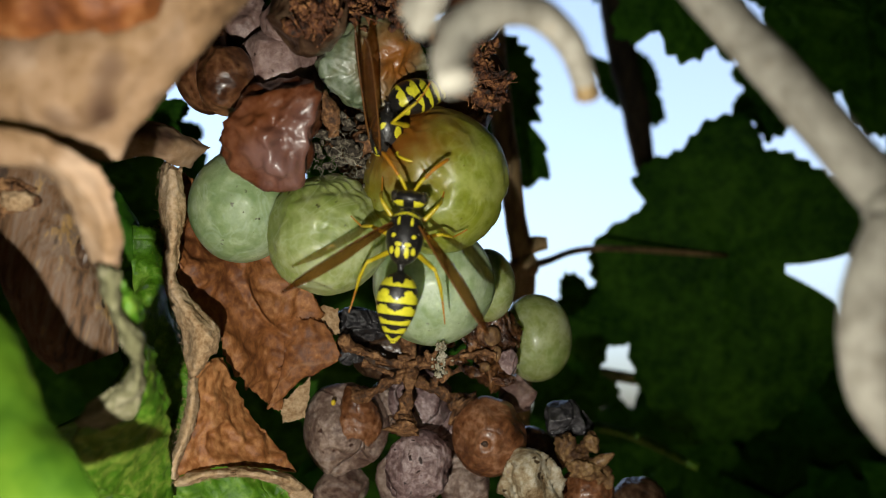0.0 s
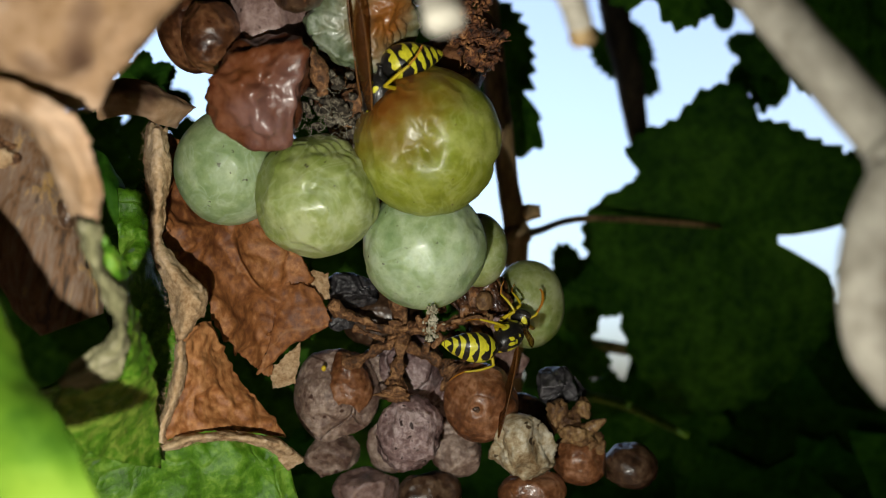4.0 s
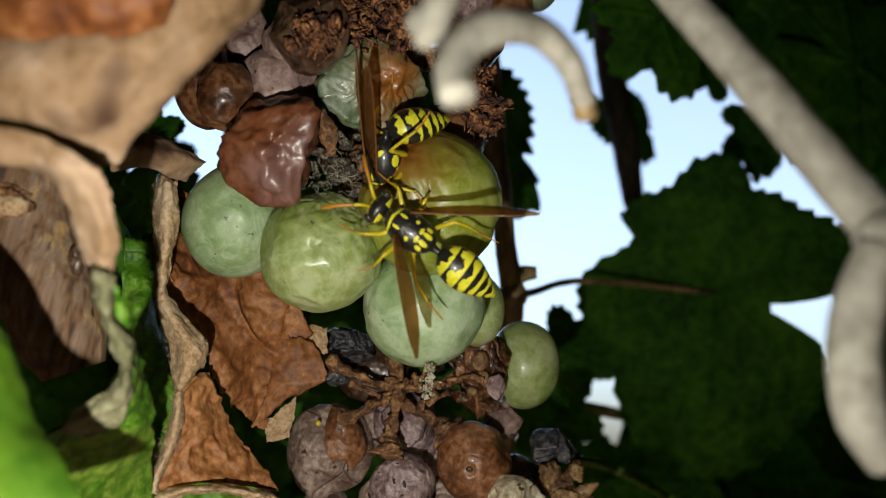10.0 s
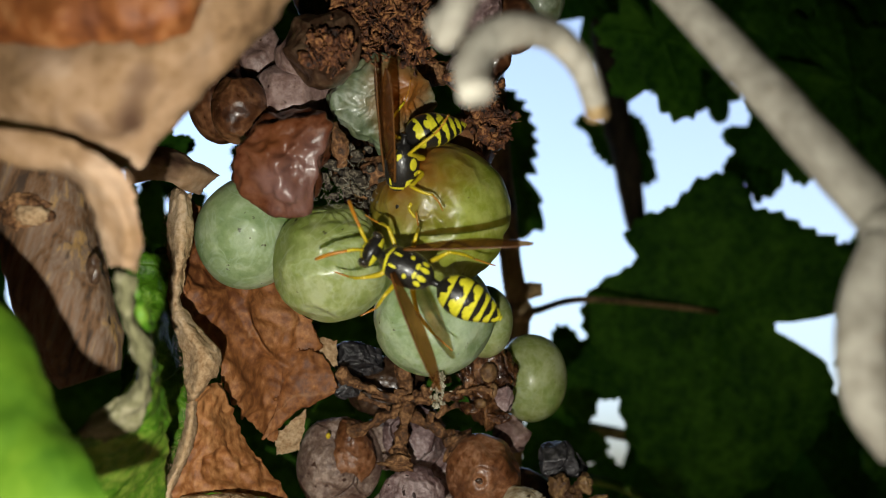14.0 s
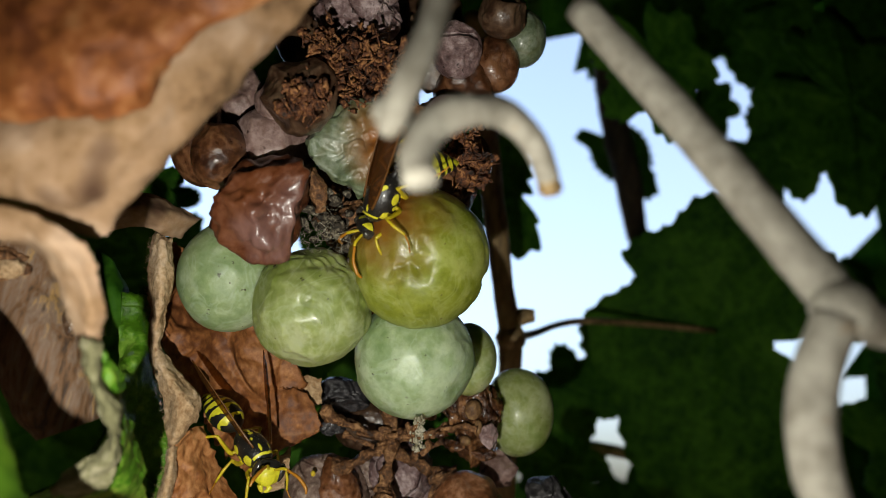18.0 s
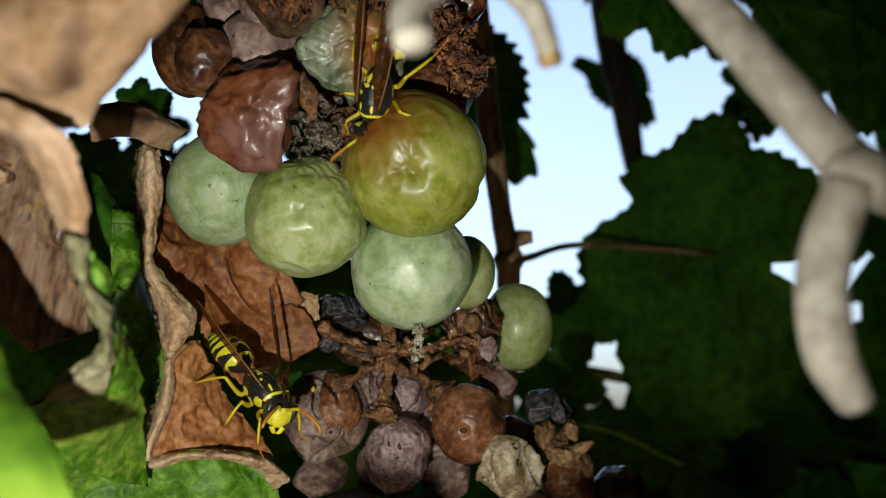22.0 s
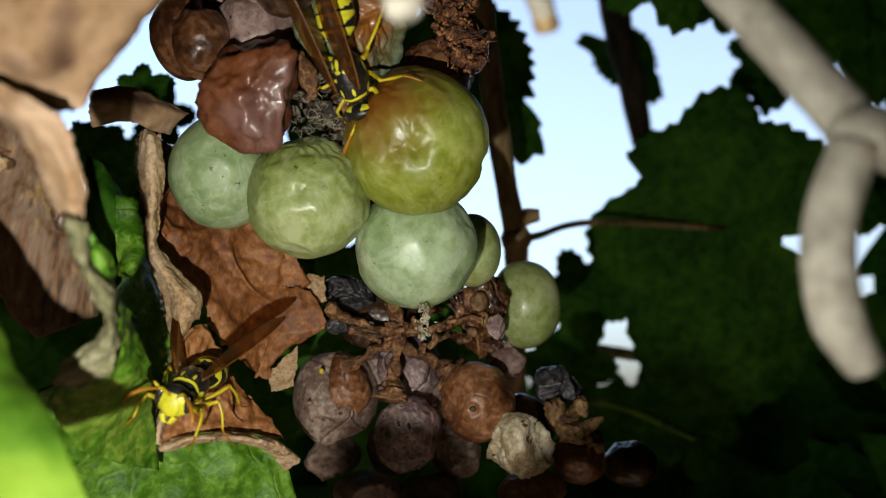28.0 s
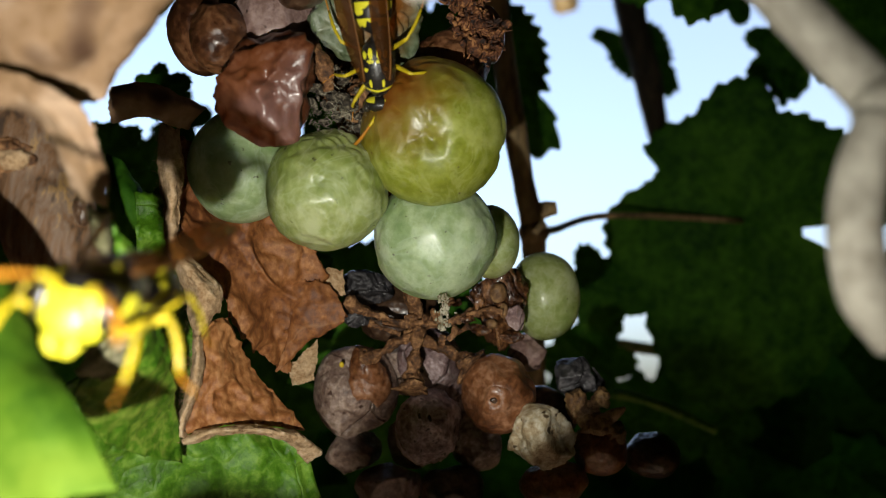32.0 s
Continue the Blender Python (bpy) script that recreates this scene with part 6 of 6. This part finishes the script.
# ---- what moves ----
def motions():
    walk(wasp_b, [
        (0.0, stance((-3.8, 78.0, 1.3), (0.12, 0.15, 1), (0.0, -1, 0.15))),
        (0.3, stance((-1.9, 78.0, -0.5), (0.5, 0.1, 0.8), (0.0, -1, 0.1))),
        (0.5, stance((1.6, 80.9, -3.0), (1, 0.1, 0.35), (-0.1, -0.8, -0.5))),
        (1.0, stance((4.6, 87.1, -10.1), (1, 0.15, -0.32), (-0.1, -1, 0.1))),
        (1.5, stance((1.0, 89.9, -13.4), (-0.25, 0.2, -1), (0.2, -1, -0.1))),
        (2.0, stance((0.1, 97.6, -17.4), (-0.55, 0.2, -0.85), (0.2, -1, -0.2))),
        (2.5, stance((3.5, 99.4, -18.3), (-0.25, 0.4, -0.9), (0.3, -0.8, -0.3))),
        (3.0, stance((4.9, 100.8, -17.8), (0.0, 0.5, -0.9), (0.3, -0.8, -0.4))),
        (3.5, stance((8.0, 103.9, -16.8), (0.5, 0.8, -0.3), (0.5, -0.8, -0.4))),
        (4.5, stance((10.5, 107.0, -14.2), (0.3, 0.5, 0.8), (0.9, -0.3, -0.3))),
        (5.5, stance((8.8, 99.3, -1.1), (-0.35, -0.8, 0.4), (0.85, -0.4, 0.1))),
        (6.0, stance((12.0, 98.9, -0.2), (-0.5, -0.86, -0.12), (0.84, -0.5, 0.1))),
        (6.5, stance((11.3, 99.4, -0.5), (-0.5, -0.84, -0.22), (0.84, -0.5, 0.1))),
        (7.0, stance((9.3, 96.0, 0.4), (-0.5, -0.6, 0.5), (0.8, -0.5, 0.2))),
        (7.5, stance((9.3, 91.5, 3.3), (-0.55, -0.4, 0.75), (0.6, -0.7, 0.15))),
        (8.0, stance((2.3, 77.9, 3.6), (-0.85, -0.1, 0.5), (0.1, -1, 0.0))),
        (9.0, stance((-1.7, 77.2, 1.4), (-1, 0, 0.2), (0.0, -1, 0.1))),
        (9.5, stance((-2.2, 77.0, 2.3), (-0.9, 0, 0.4), (0.0, -1, 0.1))),
        (10.0, stance((-2.7, 77.5, 3.7), (-0.8, 0, 0.55), (0.0, -1, 0.1))),
        (11.0, stance((-5.1, 76.8, 4.6), (-0.75, 0, 0.62), (0.0, -1, 0.1))),
        (12.0, stance((-4.9, 75.9, 4.1), (-0.72, 0, 0.63), (0.0, -1, 0.1))),
        (13.0, stance((-4.7, 76.5, 3.5), (-0.72, 0, 0.62), (0.0, -1, 0.1))),
        (14.0, stance((-4.1, 76.3, 0.7), (-0.87, 0, 0.42), (0.0, -1, 0.1))),
        (14.5, stance((-4.4, 77.9, -3.1), (-1, 0, 0.05), (0.0, -1, 0.15))),
        (15.5, stance((-11.7, 87.5, -10.0), (-0.7, 0, -0.7), (0.0, -1, 0.15))),
        (16.5, stance((-18.6, 91.9, -18.5), (0.1, -0.2, -1), (0.0, -1, 0.2))),
        (17.0, stance((-19.3, 95.9, -20.3), (0.45, -0.3, -0.85), (0.1, -1, 0.3))),
        (17.5, stance((-19.0, 93.9, -16.6), (0.7, -0.4, -0.6), (0.2, -0.8, 0.6))),
        (18.0, stance((-20.1, 93.0, -15.5), (0.68, -0.45, -0.55), (0.45, -0.35, 0.8))),
        (19.0, stance((-16.9, 89.5, -16.4), (0.68, -0.45, -0.55), (0.45, -0.35, 0.8))),
        (20.0, stance((-17.5, 89.9, -17.5), (0.68, -0.45, -0.55), (0.45, -0.35, 0.8))),
        (21.0, stance((-18.1, 90.0, -17.6), (0.68, -0.45, -0.55), (0.45, -0.35, 0.8))),
        (22.0, stance((-18.0, 90.0, -18.2), (0.68, -0.45, -0.55), (0.45, -0.35, 0.8))),
        (23.0, stance((-18.7, 90.0, -19.9), (0.68, -0.45, -0.55), (0.45, -0.35, 0.8))),
        (24.0, stance((-19.2, 90.0, -18.9), (0.6, -0.45, -0.64), (0.45, -0.35, 0.8))),
        (25.0, stance((-18.8, 90.0, -18.0), (0.6, -0.45, -0.64), (0.45, -0.35, 0.8))),
        (25.5, stance((-18.8, 90.0, -18.0), (0.6, -0.45, -0.64), (0.45, -0.35, 0.8))),
        (26.5, stance((-22.8, 88.2, -19.0), (0.0, -0.9, -0.4), (0.2, -0.3, 0.9))),
        (27.5, stance((-27.1, 86.1, -21.6), (-0.5, -0.75, -0.3), (0.0, -0.4, 0.9))),
        (28.0, stance((-24.5, 81.2, -18.0), (-0.03, -1, -0.1), (0.3, -0.1, 0.9))),
        (28.5, stance((-25.4, 78.2, -14.7), (-0.03, -1, -0.1), (0.3, -0.1, 0.9))),
        (29.0, stance((-25.1, 73.2, -12.4), (-0.03, -1, -0.1), (0.3, -0.1, 0.9))),
        (29.5, stance((-25.0, 68.2, -15.4), (-0.03, -1, -0.1), (0.3, -0.1, 0.9))),
        (30.0, stance((-21.9, 63.2, -11.2), (-0.03, -1, -0.1), (0.3, -0.1, 0.9))),
        (30.5, stance((-24.2, 59.2, -13.8), (-0.03, -1, -0.1), (0.3, -0.1, 0.9))),
        (31.0, stance((-21.7, 54.2, -12.2), (-0.03, -1, -0.1), (0.3, -0.1, 0.9))),
        (31.5, stance((-18.9, 47.2, -8.0), (0.1, -1, -0.08), (0.3, -0.1, 0.9))),
        (32.0, stance((-16.2, 40.2, -6.1), (0.1, -1, -0.08), (0.3, -0.1, 0.9)))])
    # the added leaf rises so that its shadow creeps up the bunch
    walk(shade_leaf, [(t, facing((-6.4, 25.0, z), (0.0, 0.1, 1), (0.1, -1, 0.2))) for t, z in (
        (0.0, -35.4), (9.0, -35.4), (17.0, -35.0), (19.0, -33.2), (21.0, -31.9), (22.4, -30.8), (23.0, -30.5), (28.0, -30.2), (31.0, -30.0), (32.0, -29.7))])
    walk(wasp_a, [
        (0.0, stance((-6.1, 84.5, 12.3), (-0.08, 0.55, -0.85), (-0.85, -0.45, -0.15))),
        (1.0, stance((-6.0, 84.7, 12.3), (-0.08, 0.55, -0.85), (-0.85, -0.45, -0.15))),
        (2.0, stance((-5.9, 85.6, 12.2), (-0.08, 0.55, -0.85), (-0.85, -0.45, -0.15))),
        (3.0, stance((-6.2, 86.2, 12.2), (-0.08, 0.55, -0.85), (-0.85, -0.45, -0.15))),
        (3.5, stance((-6.0, 86.6, 12.1), (-0.08, 0.55, -0.85), (-0.85, -0.45, -0.15))),
        (5.5, stance((-6.0, 84.9, 11.5), (-0.08, 0.55, -0.85), (-0.85, -0.45, -0.15))),
        (6.0, stance((-6.1, 84.4, 11.4), (-0.08, 0.55, -0.85), (-0.85, -0.45, -0.15))),
        (8.0, stance((-5.7, 83.2, 11.2), (-0.08, 0.55, -0.85), (-0.85, -0.45, -0.15))),
        (9.0, stance((-5.9, 83.2, 11.2), (-0.08, 0.55, -0.85), (-0.85, -0.45, -0.15))),
        (11.0, stance((-5.9, 82.9, 11.3), (-0.08, 0.55, -0.85), (-0.85, -0.45, -0.15))),
        (13.0, stance((-5.3, 82.4, 11.9), (-0.08, 0.55, -0.85), (-0.85, -0.45, -0.15))),
        (14.5, stance((-5.1, 82.3, 11.8), (-0.08, 0.55, -0.85), (-0.85, -0.45, -0.15))),
        (16.5, stance((-5.0, 82.0, 11.7), (-0.35, 0.42, -0.85), (-0.75, -0.55, 0.1))),
        (17.0, stance((-5.2, 82.0, 12.0), (-0.35, 0.42, -0.85), (-0.75, -0.55, 0.1))),
        (17.5, stance((-4.8, 80.4, 13.4), (-0.45, 0.45, -0.8), (-0.75, -0.55, 0.1))),
        (18.0, stance((-4.8, 82.5, 13.6), (-0.45, 0.45, -0.8), (-0.75, -0.55, 0.1))),
        (18.5, stance((-3.9, 82.3, 13.1), (-0.35, 0.42, -0.85), (-0.75, -0.55, 0.1))),
        (19.0, stance((-4.0, 83.2, 13.5), (-0.35, 0.42, -0.85), (-0.75, -0.55, 0.1))),
        (20.0, stance((-4.2, 83.9, 13.1), (-0.35, 0.42, -0.85), (-0.75, -0.55, 0.1))),
        (21.0, stance((-4.5, 83.6, 13.7), (-0.45, 0.4, -0.8), (-0.55, -0.8, 0.1))),
        (22.0, stance((-4.8, 83.3, 14.3), (-0.25, 0.3, -0.92), (-0.3, -0.9, 0.0))),
        (23.0, stance((-5.6, 82.4, 13.7), (0.0, 0.42, -0.9), (-0.1, -0.9, -0.42))),
        (25.0, stance((-5.9, 82.5, 13.7), (0.05, 0.45, -0.9), (-0.1, -0.9, -0.45))),
        (27.5, stance((-7.3, 82.5, 13.6), (0.22, 0.45, -0.9), (-0.3, -0.9, -0.45))),
        (28.0, stance((-7.3, 82.5, 13.8), (0.22, 0.45, -0.9), (-0.3, -0.9, -0.45))),
        (29.5, stance((-6.0, 82.4, 13.9), (0.1, 0.45, -0.9), (-0.1, -0.9, -0.45))),
        (32.0, stance((-6.2, 82.4, 13.8), (0.02, 0.45, -0.9), (0.0, -0.9, -0.45)))])
    walk(TAILS[wasp_a.name], [(0.0, curl_pose(74)), (15.0, curl_pose(74)), (16.5, curl_pose(62)), (20.5, curl_pose(50)), (23.0, curl_pose(12)), (32.0, curl_pose(12))])
    walk(TAILS[wasp_b.name], [(0.0, curl_pose(6)), (2.0, curl_pose(14)), (4.5, curl_pose(50)), (6.0, curl_pose(70)), (7.0, curl_pose(50)), (8.0, curl_pose(12)), (16.5, curl_pose(-4)), (20.0, curl_pose(-8)), (25.5, curl_pose(-6)), (28.0, curl_pose(4)), (32.0, curl_pose(8))])
    walk(HEADS[wasp_b.name], [(0.0, nod_pose(0, 0)), (16.5, nod_pose(0, 0)), (18.0, nod_pose(14, -27)), (23.0, nod_pose(14, -27)), (25.5, nod_pose(4, -22)), (28.0, nod_pose(0, 0)), (32.0, nod_pose(0, 0))])
    for s in (-1, 1):
        walk(WINGS[wasp_a.name, s], [(0.0, wing_pose(s, 4, 8, 30)), (15.0, wing_pose(s, 4, 8, 30)), (20.5, wing_pose(s, 7, 12, 70)), (23.0, wing_pose(s, 3, 8, 18)), (32.0, wing_pose(s, 3, 8, 18))])
        walk(WINGS[wasp_b.name, s], [(t, wing_pose(s, a if s < 0 else b, c, d if s < 0 else e)) for t, a, b, c, d, e in (
            (0.0, 50, 36, 12, 46, 46), (0.5, 30, 30, 24, 60, 60), (2.0, 24, 40, 20, 60, 60), (3.5, 30, 40, 20, 50, 50), (4.5, 40, 44, 16, 10, 10), (5.5, 50, 54, 12, -36, -36), (6.5, 54, 54, 12, -36, -36), (7.2, 54, 50, 14, 10, 10),
            (8.0, 58, 34, 14, 46, 46), (10.0, 46, 32, 14, 46, 46), (14.5, 42, 26, 14, 46, 46), (16.5, 24, 30, 20, 56, 80), (18.0, 22, 20, 24, 52, 122), (25.5, 22, 20, 24, 52, 122), (28.0, 26, 26, 26, 74, 74), (29.5, 14, 14, 10, 74, 74), (32.0, 12, 12, 6, 74, 74))])


motions()
